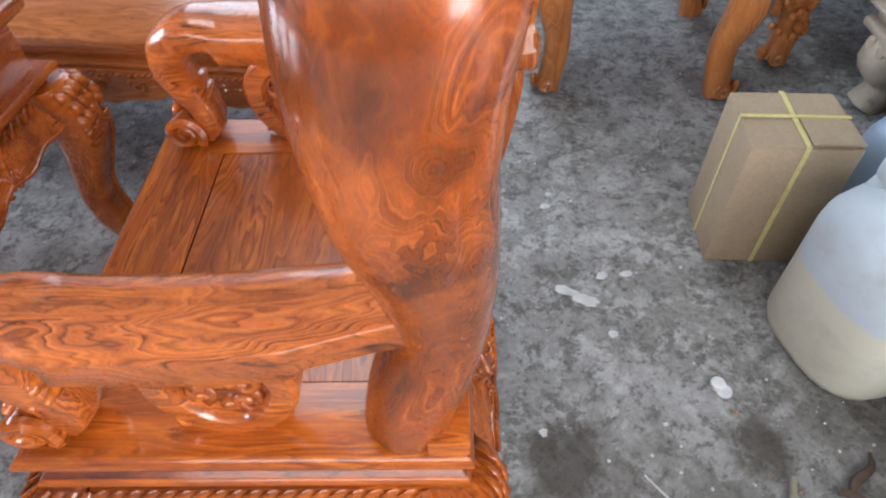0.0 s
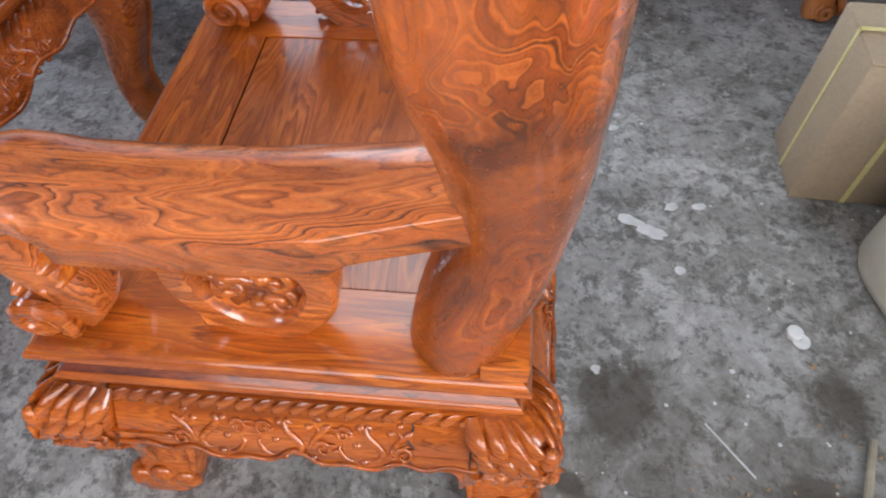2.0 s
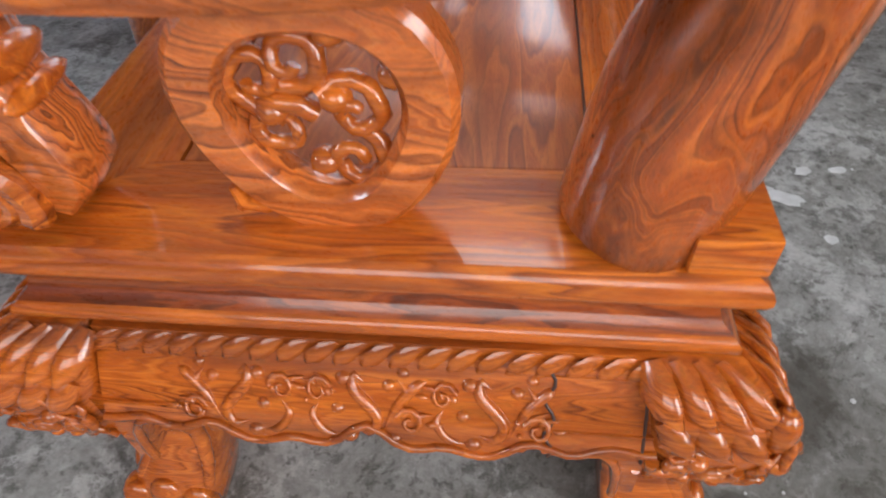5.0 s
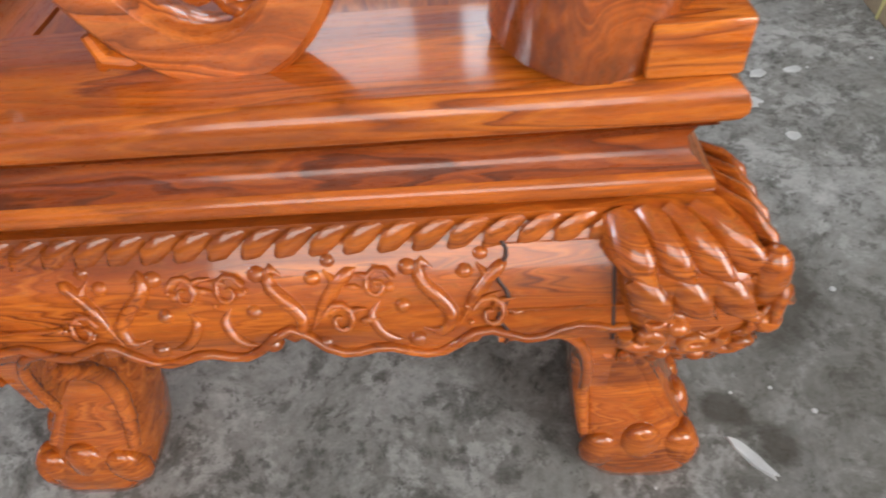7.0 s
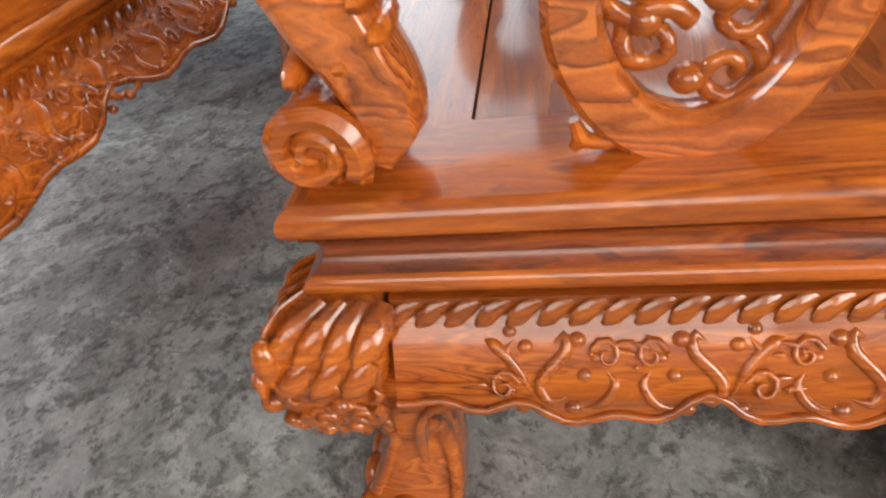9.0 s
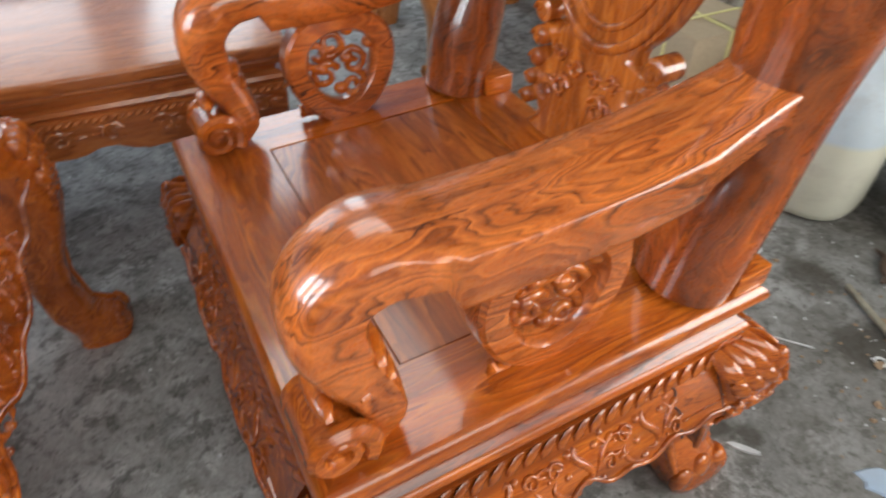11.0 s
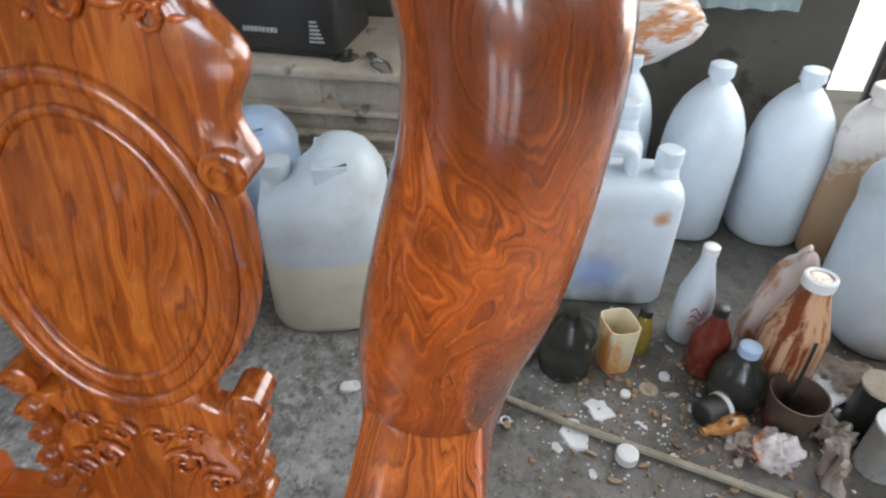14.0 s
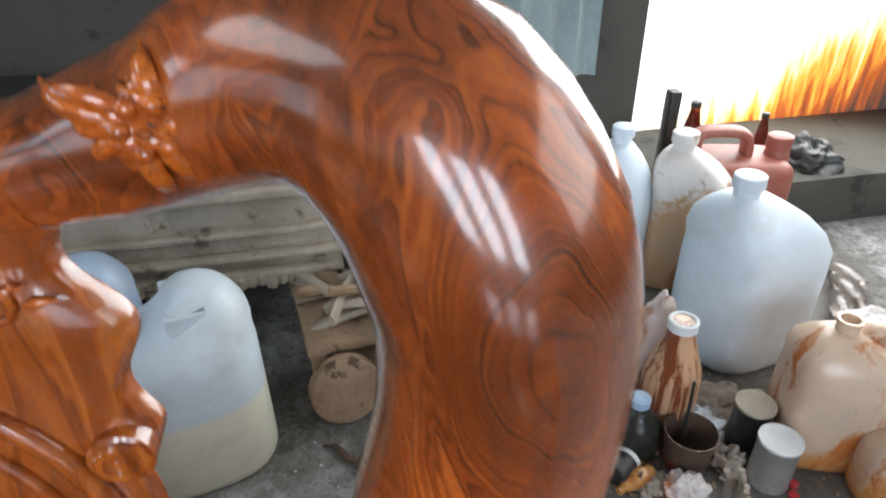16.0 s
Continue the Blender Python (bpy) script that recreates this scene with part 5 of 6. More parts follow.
def bottle(name, label, at, r, h, material, neck=0.35, nr=0.4, cap=None, group="bottles on the floor", k=20, category="bottle"):
    t = thing(name, label, category, at, group)
    hb = h * (1 - neck)
    part("body", Shape().lathe([(r * 0.88, 0), (r, 0.008), (r, hb * 0.6), (r * 0.97, hb * 0.85), (r * 0.82, hb), (r * nr * 1.2, hb + (h - hb) * 0.6), (r * nr, h - 0.014), (r * nr, h)], k=k), material, t, "", 50)
    if cap:
        part("cap", Shape().lathe([(r * nr + 0.003, h - 0.016), (r * nr + 0.003, h + 0.004), (r * nr, h + 0.006), (0.001, h + 0.006)], k=k), cap, t, "", 40)
    return t


J1 = jug("large milky jug half full of yellowish liquid", pose(0.865, 0.475, 0, 0, 0, -75), 0.162, 0.145, 0.50, mat_jug_liquid, (-0.105, 0.0), True)
ink = Shape()
for b in (-0.012, 0.010):
    ink.blob((0.075, -0.058 + 0.001 * b, 0.435 + b), (0.006, 0.006, 0.006), 8, 5)
part("ink_mark", ink, mat_ink, J1, "faded blue ink marks")
jug("pale blue jug standing behind the carton", pose(1.07, 0.76, 0, 0, 0, -70), 0.15, 0.13, 0.46, mat_blue, (-0.10, 0.0), True)
jug("milky square jug with rust and blue paint stains", pose(1.055, -0.262, 0, 0, 0, 93), 0.165, 0.10, 0.47, mat_jug_marked, (-0.115, 0.0), True, e=5.0, cap_mat=mat_jug)
jug("milky square jug beside a twin", pose(1.275, -0.185, 0, 0, 0, 93), 0.16, 0.10, 0.50, mat_jug, (-0.11, 0.0), True, e=5.0)
jug("tall bare milky jug against the wall", pose(1.42, -0.555, 0), 0.130, 0.115, 0.54, mat_jug, (0, 0), False, e=2.3, nr=0.029)
jug("tall milky jug with a dark scratch", pose(1.43, -0.81, 0), 0.132, 0.115, 0.535, mat_jug, (0, 0), False, e=2.3, nr=0.029)
jug("milky jug partly hidden by the wall", pose(1.52, -0.315, 0), 0.115, 0.10, 0.52, mat_jug, (0, 0), False, e=2.3, nr=0.029)
jug("milky jug standing behind the square jugs", pose(1.60, -0.08, 0), 0.115, 0.10, 0.50, mat_jug, (0, 0), False, e=2.3, nr=0.029)
jug("square jug streaked with brown lacquer", pose(1.32, -1.03, 0, 0, 0, 60), 0.13, 0.11, 0.53, mat_tan, (0.06, 0.0), False, e=4.5, nr=0.034)
jug("big rounded white jug with a white cap", pose(0.985, -1.02, 0, 0, 0, 100), 0.172, 0.155, 0.56, mat_jug, (0.085, 0), False, e=3.3, nr=0.034)
SQ = jug("squat jug smeared with amber lacquer", pose(0.575, -1.01, 0, 0, 0, 70), 0.135, 0.10, 0.41, mat_jug_amber, (0.045, 0), False, cap=False, e=4.6)
part("handle", Shape().tube(curve([(0.015, 0, 0.335), (-0.02, 0, 0.362), (-0.075, 0, 0.345), (-0.105, 0, 0.29), (-0.112, 0, 0.22)], 16), [(0.016, 0.026)] * 17, 12, up=(0, 1, 0)), mat_jug_amber, SQ, "moulded sloping handle", 60)
jug("small amber stained jug", pose(0.42, -1.05, 0, 0, 0, 70), 0.08, 0.07, 0.24, mat_jug_amber, (0.0, 0), False, cap=True, e=3.0)
jug("dusty red jug with a loop handle", pose(1.48, -1.27, 0, 0, 0, 75), 0.175, 0.12, 0.475, mat_jug_red, (-0.13, 0), True, e=5.0, nr=0.030)

WB = bottle("white_bottle", "slim white bottle with red marker strokes", pose(0.865, -0.475, 0), 0.046, 0.285, mat_jug, 0.40, 0.36, mat_cap)
wr = Shape()
for z, d in ((0.118, 0.012), (0.098, 0.008), (0.074, 0.011)):
    wr.tube([(-0.0465 * math.cos(w) , 0.0465 * math.sin(w), z + d * math.sin(9 * w)) for w in [-0.35 + 0.14 * k for k in range(6)]], 0.0016, 6)
part("marker_strokes", wr, mat_redink, WB, "red marker strokes")
bottle("yellow_bottle", "small bottle of yellow oil", pose(0.79, -0.345, 0), 0.026, 0.135, mat_oil, 0.3, 0.5, mat_dark)
bottle("amber_bottle", "red brown glass bottle", pose(0.745, -0.495, 0), 0.047, 0.20, mat_redglass, 0.35, 0.34, mat_dark)
GB = bottle("grey_bottle", "smoky grey green bottle with a handle", pose(0.70, -0.155, 0), 0.062, 0.195, mat_green, 0.32, 0.34, None)
part("handle", Shape().tube(curve([(-0.02, -0.02, 0.185), (-0.045, -0.045, 0.18), (-0.055, -0.05, 0.15), (-0.046, -0.04, 0.125)], 12), 0.007, 8), mat_green, GB)
K = bottle("clear_bottle", "big bottle streaked with brown and orange lacquer", pose(0.715, -0.655, 0), 0.070, 0.335, mat_streak, 0.34, 0.42, None)
part("mouth", Shape().lathe([(0.0300, 0.312), (0.0345, 0.315), (0.0345, 0.338), (0.0300, 0.340), (0.0250, 0.338), (0.0250, 0.315)], k=24), mat_cap, K, "pale screw mouth")
bottle("dark_bottle", "smoky glass bottle with a bluish cap", pose(0.655, -0.545, 0), 0.060, 0.170, mat_green, 0.35, 0.36, mat_blue)
cup = thing("cut_jug", "cut-off jug bottom stained orange", "container", pose(0.735, -0.275, 0, 0, 0, 20), "bottles on the floor")
part("body", Shape().loft([sup(0.040, 0.034, 0, 4), sup(0.043, 0.037, 0.02, 4), sup(0.046, 0.040, 0.14, 4), sup(0.043, 0.037, 0.14, 4), sup(0.040, 0.034, 0.02, 4)]), mat_orange, cup)

bucket = thing("paint_bucket", "dirty tin bucket with a stirring stick", "bucket", pose(0.590, -0.650, 0), "tins on the floor")
part("body", Shape().lathe([(0.048, 0), (0.050, 0.004), (0.060, 0.108), (0.062, 0.110), (0.0585, 0.110), (0.049, 0.012), (0.001, 0.010)], k=28), mat_rust, bucket)
part("stirring_stick", Shape().tube([(0.02, 0.0, 0.02), (0.045, -0.01, 0.22)], [0.005, 0.004], 8), mat_dark, bucket)
tin = thing("tin_can", "dull metal tin with a pale lid", "can", pose(0.508, -0.815, 0), "tins on the floor")
part("body", Shape().lathe([(0.045, 0), (0.047, 0.003), (0.0455, 0.006), (0.0455, 0.124), (0.047, 0.128), (0.047, 0.132)], k=28), mat_tin, tin)
part("lid", Shape().lathe([(0.0475, 0.128), (0.0475, 0.135), (0.044, 0.136), (0.043, 0.1345), (0.001, 0.1345)], k=28), mat_cap, tin, "pale dusty lid")
tin2 = thing("tin_can", "dark tin with a grey lid", "can", pose(0.615, -0.825, 0), "tins on the floor")
part("body", Shape().lathe([(0.044, 0), (0.045, 0.003), (0.045, 0.13), (0.046, 0.134)], k=28), mat_dark, tin2)
part("lid", Shape().lathe([(0.046, 0.13), (0.0465, 0.138), (0.042, 0.138), (0.001, 0.136)], k=28), mat_dust, tin2, "grey dusty lid")
cap_big = thing("black_cup", "black plastic cup lying on its side", "cup", pose(0.565, -0.455, 0.032, 90, 0, 35))
part("body", Shape().lathe([(0.028, 0), (0.032, 0.004), (0.032, 0.06), (0.029, 0.06), (0.027, 0.01), (0.001, 0.008)], k=20), mat_dark, cap_big)
part("rim", Shape().lathe([(0.0325, 0.055), (0.034, 0.058), (0.034, 0.066), (0.029, 0.066)], k=20), mat_cap, cap_big)


def heap(name, label, at, r, h, material, seed, category, rough=0.35):
    """A crumpled lump: a noisy dome."""
    s, rings = Shape(), []
    for i in range(19):
        a = math.pi * 0.5 * i / 18
        ring = []
        for j in range(42):
            w = 2 * math.pi * j / 42
            q = Vector((math.cos(w) * math.cos(a), math.sin(w) * math.cos(a), math.sin(a)))
            f = 1 + rough * (0.8 * noise.noise(q * 1.9 + Vector((seed, 0, 0))) + 0.5 * noise.noise(q * 4.3 + Vector((0, seed, 0))) - 0.15 * abs(noise.noise(q * 7.5 + Vector((0, 0, seed)))))
            ring.append((q.x * r * f, q.y * r * f, max(0.0, q.z * h * f)))
        rings.append(ring)
    s.loft(rings)
    ob = part(name, s, material, None, "", 50)
    ob.matrix_world = at
    return tagged(ob, label, category)


heap("plastic_bag", "crumpled pale bag with brown lacquer", pose(0.50, -0.60, 0), 0.052, 0.06, mat_bag, 3, "bag", 0.5)
heap("rag", "grimy crumpled rag on the floor", pose(0.535, -0.545, 0, 0, 0, 40), 0.045, 0.035, mat_rag, 9, "rag", 0.6)
heap("rag", "brown stained rag by the tins", pose(0.565, -0.745, 0), 0.045, 0.05, mat_rag, 14, "rag", 0.7)
heap("rag", "pale torn rag under the white jug", pose(0.74, -0.80, 0), 0.10, 0.035, mat_rag, 20, "rag", 0.8)
heap("rag", "dusty rag heap near the stained jug", pose(0.70, -0.93, 0), 0.06, 0.04, mat_rag, 26, "rag", 0.7)

stick = part("long_stick", Shape().tube([(0.640, 0.150, 0.009), (0.52, -0.16, 0.010), (0.40, -0.56, 0.009), (0.33, -0.80, 0.008)], [0.007, 0.009, 0.009, 0.006], 8), mat_stick, None)
tagged(stick, "long thin weathered wooden stick lying on the floor", "stick")


def flake(name, x, y, r, material, seed, label, category, lift=0.0015, stretch=1.0, turn=0.0):
    """A thin irregular chip lying on the floor."""
    s, rng = Shape(), random.Random(seed)
    k = 14
    off = [rng.uniform(0.72, 1.12) for _ in range(k)]
    pts = [(r * stretch * off[j] * math.cos(2 * math.pi * j / k), r * off[j] * math.sin(2 * math.pi * j / k)) for j in range(k)]
    s.loft([[(a, b, 0.0002) for a, b in pts], [(a * 0.9, b * 0.9, lift) for a, b in pts]])
    ob = part(name, s, material)
    ob.matrix_world = pose(x, y, 0, 0, 0, turn)
    return tagged(ob, label, category, "chips on the floor")


for i, (x, y, r, st, tr) in enumerate(((0.350, 0.499, 0.012, 1.0, 0), (0.160, 0.253, 0.011, 0.9, 0), (0.256, 0.629, 0.016, 2.0, -20), (0.352, 0.676, 0.012, 1.6, 30), (0.418, 0.682, 0.012, 1.5, 10), (0.235, 0.93, 0.010, 1.6, 0), (0.25, 0.98, 0.007, 1.2, 0), (0.31, 0.95, 0.006, 1, 0), (0.42, 0.27, 0.006, 1, 0), (0.459, -0.137, 0.012, 1.4, 40), (0.30, 0.60, 0.018, 2.2, -15))):
    flake("paint_fleck", x, y, r, mat_paint, i, "dried white paint fleck on the concrete", "paint fleck", 0.0012, st, tr)
disc = part("white_disc", Shape().lathe([(0.017, 0.0), (0.018, 0.002), (0.017, 0.004), (0.001, 0.0042)], k=24), mat_white)
disc.matrix_world = pose(0.564, 0.345, 0)
tagged(disc, "small round white plastic disc on the floor", "disc")


def lid(x, y, r, h, material, label, tilt=(0, 0)):
    ob = part("bottle_cap", Shape().lathe([(r, 0), (r * 1.02, 0.002), (r, h), (r * 0.9, h + 0.001), (0.001, h + 0.001)], k=20), material)
    ob.matrix_world = pose(x, y, 0, tilt[0], tilt[1], 0)
    return tagged(ob, label, "cap", "caps on the floor")


lid(0.452, -0.285, 0.024, 0.020, mat_cap, "white plastic bottle cap on the floor")
lid(0.655, -0.357, 0.022, 0.004, mat_dust, "beige flat bottle cap on the floor")
lid(0.553, 0.36, 0.016, 0.012, mat_cap, "small white cap near the jug")
washer = part("washer", Shape().loft([[(r * math.cos(2 * math.pi * j / 24), r * math.sin(2 * math.pi * j / 24), z) for j in range(24)] for r, z in ((0.013, 0), (0.013, 0.003), (0.008, 0.003), (0.008, 0))], False, True), mat_cap)
washer.matrix_world = pose(0.514, -0.021, 0)
tagged(washer, "small white plastic ring on the floor", "ring")
for i, (x, y, r, st, tr, m, lb) in enumerate(((0.577, -0.236, 0.030, 1.3, 50, mat_white, "torn white plastic scrap"), (0.500, -0.175, 0.030, 1.7, 20, mat_white, "flat white plastic scrap"), (0.285, -0.20, 0.034, 1.8, -40, mat_blue, "pale blue plastic scrap on the floor"), (0.115, -0.025, 0.007, 5, -50, mat_paint, "thin white sliver on the floor"), (0.40, -0.21, 0.010, 1.5, 0, mat_paint, "white chip on the floor"))):
    flake("plastic_scrap", x, y, r, m, 40 + i, lb, "scrap", 0.004, st, tr)
sliver = part("thin_splinter", Shape().tube([(0.352, 0.160, 0.002), (0.425, 0.068, 0.002)], 0.0022, 6), mat_paint)
tagged(sliver, "thin pale splinter on the concrete", "splinter")
speck = Shape()
rng = random.Random(77)
for _ in range(260):
    x, y, r = rng.uniform(-1.2, 1.3), rng.uniform(-1.2, 1.6), rng.uniform(0.0012, 0.0045)
    if -0.7 < x < 0.05 and -0.05 < y < 0.8:
        continue
    speck.lathe([(r, 0.0), (r * 0.7, r * 0.5)], (x, y, 0), 6)
for _ in range(220):
    x, y, r = rng.gauss(0.56, 0.10), rng.gauss(-0.30, 0.16), rng.uniform(0.001, 0.0042)
    speck.lathe([(r, 0.0), (r * 0.7, r * 0.5)], (x, y, 0), 6)
tagged(part("paint_specks", speck, mat_paint), "scattered white paint crumbs on the concrete", "paint specks", kind="stuff")


crumb = Shape()
for _ in range(700):
    x, y = rng.gauss(0.58, 0.16), rng.gauss(-0.42, 0.24)
    r, tl = rng.uniform(0.0015, 0.006), rng.uniform(0, 6.28)
    if rng.random() < 0.12:
        r *= 2.2
    crumb.add([(x + r * math.cos(tl + w) * q, y + r * math.sin(tl + w) * q, z) for z, k in ((0, 1), (r * 0.7, 0.55)) for w, q in ((0, k), (1.4, 0.7 * k), (2.9, 1.1 * k), (4.4, 0.8 * k))], [(0, 1, 2, 3), (4, 5, 6, 7), (0, 1, 5, 4), (1, 2, 6, 5), (2, 3, 7, 6), (3, 0, 4, 7)])
tagged(part("dirt_crumbs", crumb, mat_raw), "brown crumbs of dirt and lacquer around the bottles", "dirt", kind="stuff")


heap("plastic_bag", "tall clear bag smeared with lacquer behind the bottles", pose(0.815, -0.665, 0), 0.086, 0.335, mat_clearbag, 41, "bag", 0.12)
heap("plastic_bag", "crumpled white bag beside the tins", pose(0.68, -0.735, 0), 0.06, 0.05, mat_white, 47, "bag", 0.7)
for name, material, count, label in (("wood_shards", mat_raw, 110, "splintered brown wood shards among the bottles"), ("plastic_shards", mat_white, 38, "torn white plastic shards among the bottles")):
    sh = Shape()
    for _ in range(count):
        x, y, r = rng.gauss(0.60, 0.12), rng.gauss(-0.52, 0.22), rng.uniform(0.003, 0.014)
        m = pose(x, y, 0.002 + r * 0.2, rng.uniform(-16, 16), rng.uniform(-16, 16), rng.uniform(0, 360))
        st = rng.uniform(0.8, 2.0)
        pts = [(r * st * q * math.cos(w), r * 0.7 * q * math.sin(w)) for w, q in ((1.1 * j + rng.uniform(-0.3, 0.3), rng.uniform(0.5, 1.1)) for j in range(6))]
        s = Shape().loft([[(a, b, 0) for a, b in pts], [(a * 0.92, b * 0.92, 0.0022) for a, b in pts]]).moved(m)
        sh.add(s.v, s.f)
    tagged(part(name, sh, material), label, "litter", kind="stuff")
for x, y, r in ((0.50, -0.40, 0.011), (0.63, -0.30, 0.012), (0.47, -0.52, 0.010), (0.70, -0.40, 0.013)):
    lid(x, y, r, 0.008, rng.choice((mat_cap, mat_dust, mat_rust)), "small dirty bottle cap on the floor")


bottle("brown_bottle", "small brown glass bottle lying among the litter", pose(0.572, -0.548, 0.024, 90, 0, 205), 0.023, 0.105, mat_lacquer, 0.4, 0.42, None)
for k in range(5):
    sp = part("grimy_glove", Shape().tube(curve([(0, 0, 0), (0.004 * (k - 2), 0.006, 0.05), (0.014 * (k - 2), 0.004 * (k % 3), 0.085 + 0.012 * (k % 2))], 10), blend_list([0.016, 0.013, 0.009, 0.007], 10), 8), mat_rag)
    sp.matrix_world = pose(0.452 + 0.012 * (k - 2), -0.709 + 0.006 * ((k * 2) % 3), 0, 8 * (k - 2), 10 - 6 * k, 30 * k)
    tagged(sp, "stiff grimy finger of rag standing by the tins", "rag", "stiff rags by the tins")
for dx, dy in ((0, 0), (0.028, -0.020)):
    lid(0.452 + dx, -0.844 + dy, 0.011, 0.010, mat_crimson, "small crimson bottle cap on the floor")
for x, y, turn, size in ((0.775, 0.150, 48, 0.8), (0.752, 0.105, -20, 0.55)):
    sh = Shape().tube(curve([(-0.07 * size, 0, 0.008), (-0.02, 0.010 * size, 0.011), (0.03, -0.006, 0.010), (0.08 * size, 0.004, 0.006)], 14), blend_list([(0.004, 0.004), (0.010, 0.008), (0.008, 0.007), (0.003, 0.003)], 14), 8)
    ob = part("wood_scrap", sh, mat_rust, None, "", 40)
    ob.matrix_world = pose(x, y, 0, 0, 0, turn)
    tagged(ob, "dark twisted wood scrap lying on the concrete", "wood scrap", "wood scraps on the floor")


# ---- cabinet at the wall ----
cab = thing("sideboard", "dusty beige wooden sideboard with moulded drawers", "cabinet", pose(1.50, 0.72, 0))
part("body", Shape().box((-0.22, -0.60, 0.26), (0.24, 0.75, 0.49), 0.004), mat_dust, cab)
part("worktop", Shape().box((-0.265, -0.64, 0.49), (0.26, 0.78, 0.520), 0.008, 3), mat_dust, cab, "dusty pale top board")
part("moulding", Shape().box((-0.245, -0.62, 0.372), (-0.21, 0.76, 0.392), 0.006, 2), mat_dust, cab)
part("moulding", Shape().box((-0.255, -0.63, 0.30), (-0.21, 0.77, 0.318), 0.006, 2), mat_dust, cab)
part("plinth", Shape().box((-0.25, -0.62, 0.235), (0.24, 0.76, 0.262), 0.006, 2), mat_dust, cab)
for y0 in (-0.575, -0.13, 0.315):
    part("drawer", Shape().box((-0.228, y0, 0.405), (-0.2, y0 + 0.40, 0.478), 0.005, 2), mat_dust, cab)
    part("drawer", Shape().box((-0.226, y0, 0.325), (-0.2, y0 + 0.40, 0.364), 0.004, 2), mat_dust, cab)
for y0 in (-0.52, 0.66):
    s = Shape().tube(curve([(-0.16, y0, 0.24), (-0.19, y0, 0.17), (-0.15, y0, 0.08), (-0.18, y0, 0.0)], 12), blend_list([0.06, 0.07, 0.045, 0.055], 12), 12, up=(0, 1, 0), power=3)
    part("leg", s, mat_dust, cab, "", 50)
frieze = Shape()
rng = random.Random(12)
for i in range(46):
    frieze.blob((-0.235 + rng.uniform(-0.01, 0.01), -0.58 + i * 0.028, 0.225 + rng.uniform(-0.02, 0.012)), (0.018, 0.02, 0.024), 6, 4)
tagged(part("carved_frieze", frieze, mat_dust, cab, "crude dusty carved frieze"), kind="stuff")

amp = thing("sound_box", "black boxy appliance with grey lettering on the sideboard", "appliance", pose(1.47, 0.91, 0.520, 0, 0, -4))
part("case", Shape().box((-0.14, -0.385, 0.012), (0.16, 0.30, 0.24), 0.016, 3), mat_black, amp)
part("base", Shape().box((-0.12, -0.36, 0), (0.14, 0.26, 0.014), 0.004), mat_black, amp)
let = Shape()
for k in range(9):
    let.box((-0.1425, -0.10 - k * 0.012 - 0.008, 0.070), (-0.1395, -0.10 - k * 0.012, 0.084), 0)
part("lettering", let, mat_grey_bar, amp, "row of grey letter bars")
vent = Shape()
for k in range(6):
    vent.box((-0.1425, -0.345 + k * 0.004, 0.05 + k * 0.011), (-0.1395, -0.345 + k * 0.004 + 0.045 - k * 0.005, 0.055 + k * 0.011), 0)
part("vent_slots", vent, mat_grey_bar, amp, "slanting vent slots")
pl = thing("pliers", "steel pliers lying on the sideboard", "tool", pose(1.33, 0.44, 0.523, 0, 0, 30))
part("handle", Shape().tube(curve([(-0.005, 0, 0.004), (-0.05, 0.022, 0.005), (-0.12, 0.012, 0.005)], 10), 0.005, 8), mat_steel, pl)
part("handle", Shape().tube(curve([(-0.005, 0, 0.004), (-0.05, -0.022, 0.005), (-0.12, -0.012, 0.005)], 10), 0.005, 8), mat_steel, pl)
part("jaw", Shape().box((-0.012, -0.012, 0), (0.045, 0.012, 0.010), 0.004), mat_steel, pl)
heap("tool_heap", "small heap of metal clips on the sideboard", pose(1.34, 0.53, 0.520), 0.035, 0.02, mat_dark, 31, "tools", 0.6)

# ---- dusty offcuts by the sideboard ----
log = part("round_offcut", Shape().lathe([(0.088, 0), (0.092, 0.004), (0.092, 0.040), (0.088, 0.044), (0.001, 0.044)], k=30), mat_raw)
log.matrix_world = pose(0.93, 0.135, 0.092, 78, 0, -78)
tagged(log, "round dusty wood offcut leaning on a board", "wood offcut")
stand = thing("low_stand", "rough low wooden stand covered in dust", "stand", pose(1.14, 0.08, 0, 0, 0, 8))
part("top", Shape().box((-0.17, -0.16, 0.17), (0.17, 0.16, 0.20), 0.008, 2), mat_raw, stand)
for sx in (-1, 1):
    for sy in (-1, 1):
        part("leg", Shape().box((sx * 0.14 - 0.022, sy * 0.13 - 0.022, 0), (sx * 0.14 + 0.022, sy * 0.13 + 0.022, 0.171), 0.005), mat_raw, stand)
part("shelf", Shape().box((-0.15, -0.14, 0.05), (0.15, 0.14, 0.065), 0.004), mat_raw, stand)
rng = random.Random(21)
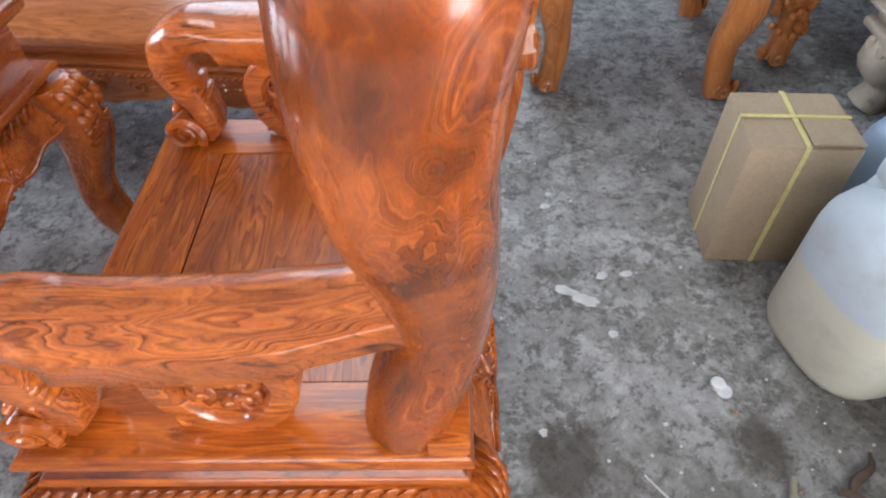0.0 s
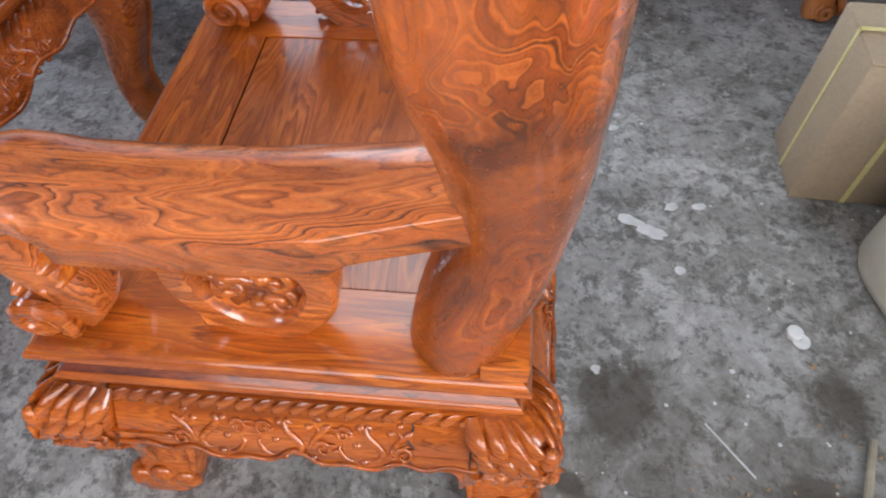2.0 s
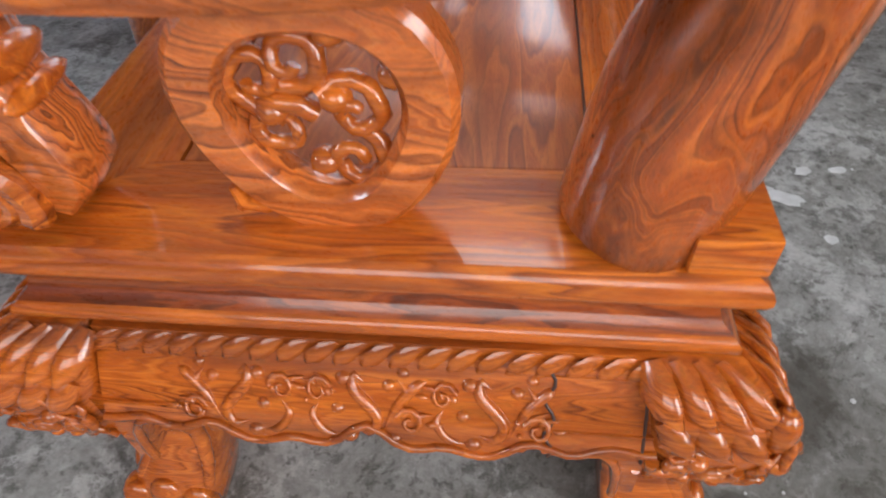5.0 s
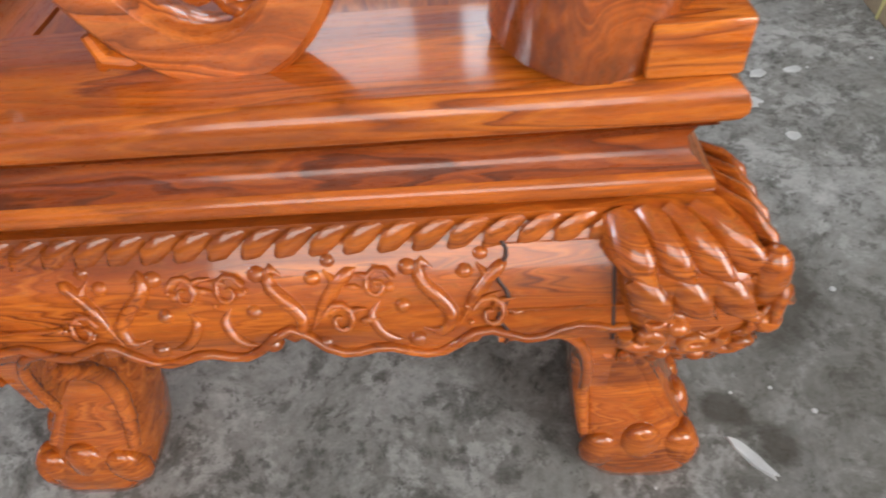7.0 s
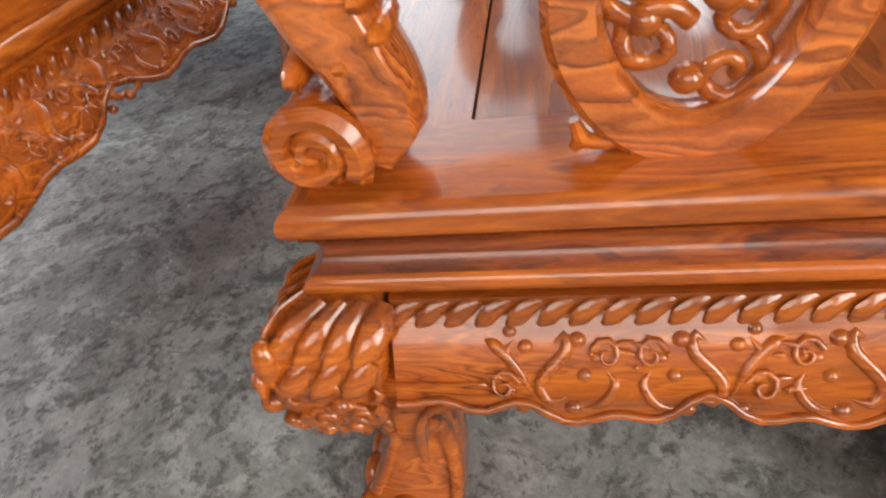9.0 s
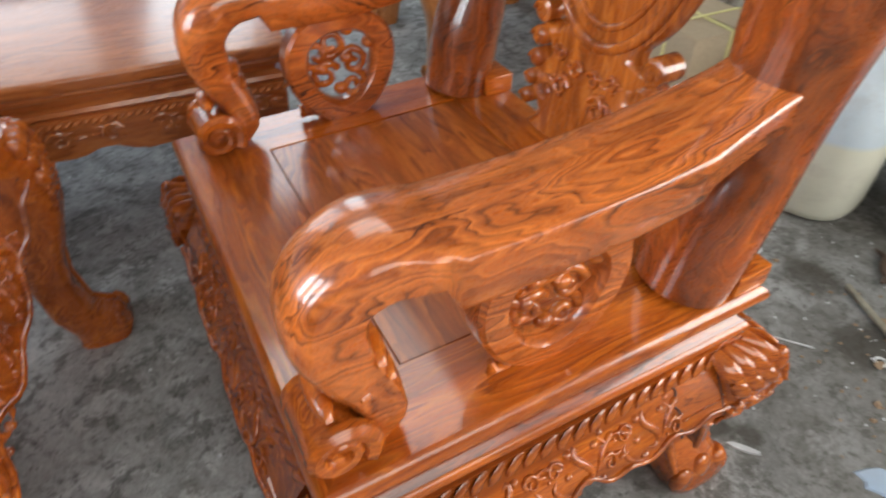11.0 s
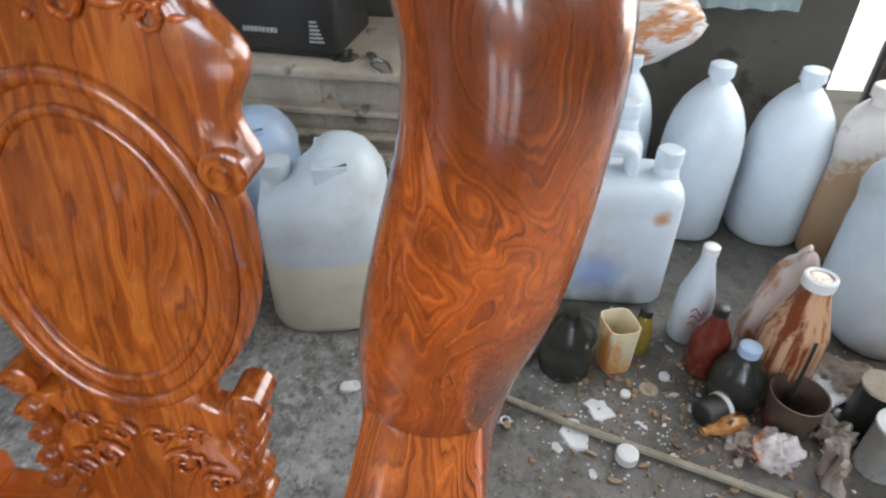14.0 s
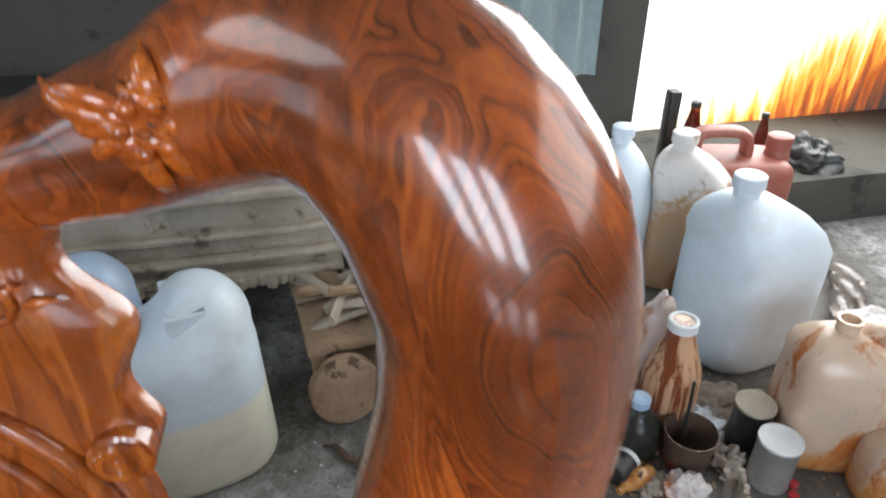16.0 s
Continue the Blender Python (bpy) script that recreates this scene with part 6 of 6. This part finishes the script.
for k in range(16):
    a, b2 = rng.uniform(-0.11, 0.11), rng.uniform(-0.12, 0.12)
    L, W, H = rng.uniform(0.05, 0.12), rng.uniform(0.012, 0.03), rng.uniform(0.010, 0.024)
    s = Shape()
    ring = []
    for q in range(7):
        u = q / 6 * 2 - 1
        w = W * (1 - 0.5 * abs(u) ** 2) * rng.uniform(0.8, 1.15)
        ring.append([(u * L, w * math.cos(p) , 0.3 * L * (1 - u * u) * 0.3 + H * (1 + math.sin(p))) for p in [2 * math.pi * m / 8 for m in range(8)]])
    s.loft(ring)
    ob = part("wood_scrap", s, rng.choice((mat_raw, mat_dust, mat_dust)), None, "", 40)
    ob.matrix_world = pose(1.12 + a, 0.08 + b2, 0.198 + 0.022 * (k // 5), rng.uniform(-12, 12), rng.uniform(-22, 6), rng.uniform(0, 360))
    tagged(ob, "dusty broken piece of carved wood on a stand", "wood scrap", "wood scraps on the stand")
for k in range(6):
    s = Shape().tube(curve([(-0.04, 0, 0.008), (0, rng.uniform(-0.02, 0.02), 0.012), (0.05, 0.0, 0.008)], 8), blend_list([0.006, 0.011, 0.005], 8), 7)
    ob = part("wood_scrap", s, mat_raw, None, "", 40)
    ob.matrix_world = pose(0.98 + rng.uniform(-0.07, 0.07), 0.0 + rng.uniform(-0.09, 0.04), 0, 0, 0, rng.uniform(0, 360))
    tagged(ob, "dusty wood splinter lying on the concrete", "wood scrap", "wood scraps on the floor")
post = part("old_post", Shape().box((-0.05, -0.04, 0), (0.05, 0.04, 0.36), 0.01, 2), mat_dust)
post.matrix_world = pose(1.27, -0.03, 0, 0, 6, 0)
tagged(post, "short dusty carved table leg standing upright", "wood post")
blade = part("scraper_blade", Shape().tube([(0.70, -0.02, 0.015), (0.80, -0.13, 0.03)], [(0.03, 0.008), (0.05, 0.010)], 12), mat_dark)
tagged(blade, "dark scraper blade lying on the floor", "tool")

# ---- by the doorway ----
bag, rings = Shape(), []
for i in range(17):
    a = math.pi * (0.02 + 0.96 * i / 16)
    ring = []
    for j in range(30):
        w = 2 * math.pi * j / 30
        q = Vector((math.cos(w) * math.sin(a), math.sin(w) * math.sin(a), -math.cos(a)))
        f = 1 + 0.16 * noise.noise(q * 2.1) + 0.06 * noise.noise(q * 6)
        ring.append((1.60 + 0.10 * q.x * f, -0.255 + 0.255 * q.y * f, 0.595 + 0.135 * q.z * f))
    rings.append(ring)
hb = thing("hanging_bag", "clear plastic bag of orange rags hanging on the wall", "bag", pose(0, 0, 0))
part("pouch", bag.loft(rings), mat_streaky_bag, hb, "", 60)
part("tied_neck", Shape().tube(curve([(1.62, -0.24, 0.70), (1.68, -0.23, 0.80), (1.76, -0.22, 0.95)], 10), blend_list([0.05, 0.014, 0.006], 10), 10), mat_streaky_bag, hb)
sh = Shape()
rings = []
for i in range(21):
    y = -0.43 - 0.40 * i / 20
    x = WX - 0.03 - 0.015 * math.sin(i * 1.3)
    rings.append([(x, y, 0.605 + 0.05 * max(0, 1 - i / 5) ** 2), (x - 0.004, y, 0.605 + 0.05 * max(0, 1 - i / 5) ** 2), (x - 0.010 - 0.01 * math.sin(i * 0.9), y, 1.1), (x - 0.006, y, 1.1)])
sh.loft(rings)
tagged(part("hanging_sheet", sh, mat_sheet), "pale teal plastic sheet hanging on the wall", "plastic sheet")
ledge = part("door_shelf", Shape().box((1.55, -2.6, 0), (2.19, -1.10, 0.20), 0.01), mat_wall)
tagged(ledge, "dark cluttered low ledge in the doorway", "ledge", kind="structure")
for x, y, h, r in ((1.72, -1.235, 0.28, 0.040), (1.75, -1.56, 0.20, 0.030)):
    bottle("brown_bottle", "brown glass bottle on the ledge", pose(x, y, 0.20), r, h, mat_amber, 0.35, 0.4, mat_dark, "bottles on the ledge")
pst = part("wood_stake", Shape().box((-0.025, -0.02, 0), (0.025, 0.02, 0.34), 0.004), mat_dark)
pst.matrix_world = pose(1.70, -1.125, 0.20)
tagged(pst, "dark wooden stake in the doorway", "stake")
heap("tarpaulin", "dark crumpled tarpaulin on the ledge", pose(1.7, -1.75, 0.20), 0.12, 0.10, mat_dark, 61, "tarpaulin", 0.5)
for k, (x, y, z) in enumerate(((0.95, -1.38, 0), (1.02, -1.48, 0), (1.10, -1.56, 0))):
    b = bottle("lying_bottle", "empty clear bottle lying on the floor", pose(x, y, 0.03, 90, 0, 60 + 14 * k), 0.030, 0.17, mat_clear, 0.3, 0.5, None, "lying bottles")
heap("plastic_bag", "grey crumpled plastic bag by the doorway", pose(0.85, -1.42, 0), 0.13, 0.12, mat_bag, 66, "bag", 0.3)


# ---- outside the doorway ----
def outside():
    m, n, l, p = nodes("glowing_stained_wall")
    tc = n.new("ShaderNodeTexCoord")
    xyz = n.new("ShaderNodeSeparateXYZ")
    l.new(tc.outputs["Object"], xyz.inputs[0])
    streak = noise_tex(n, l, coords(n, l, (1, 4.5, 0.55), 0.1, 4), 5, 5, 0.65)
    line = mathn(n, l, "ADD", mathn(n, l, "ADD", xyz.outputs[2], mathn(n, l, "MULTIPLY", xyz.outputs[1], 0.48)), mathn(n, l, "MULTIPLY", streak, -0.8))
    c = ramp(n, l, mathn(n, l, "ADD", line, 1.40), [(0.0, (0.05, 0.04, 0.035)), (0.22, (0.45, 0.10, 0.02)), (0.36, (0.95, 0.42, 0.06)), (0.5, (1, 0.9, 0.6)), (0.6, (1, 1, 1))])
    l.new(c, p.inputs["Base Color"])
    # the wall gives off its own colour, standing in for sunlight on it
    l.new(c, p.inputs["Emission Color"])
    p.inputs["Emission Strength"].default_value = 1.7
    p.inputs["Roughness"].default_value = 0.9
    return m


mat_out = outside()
slab("backdrop", (2.2, -6.5, -0.2), (2.3, 1.0, 4.5), mat_out, "white wall with orange stains outside the doorway, glowing in place of sunlight", "outer wall")
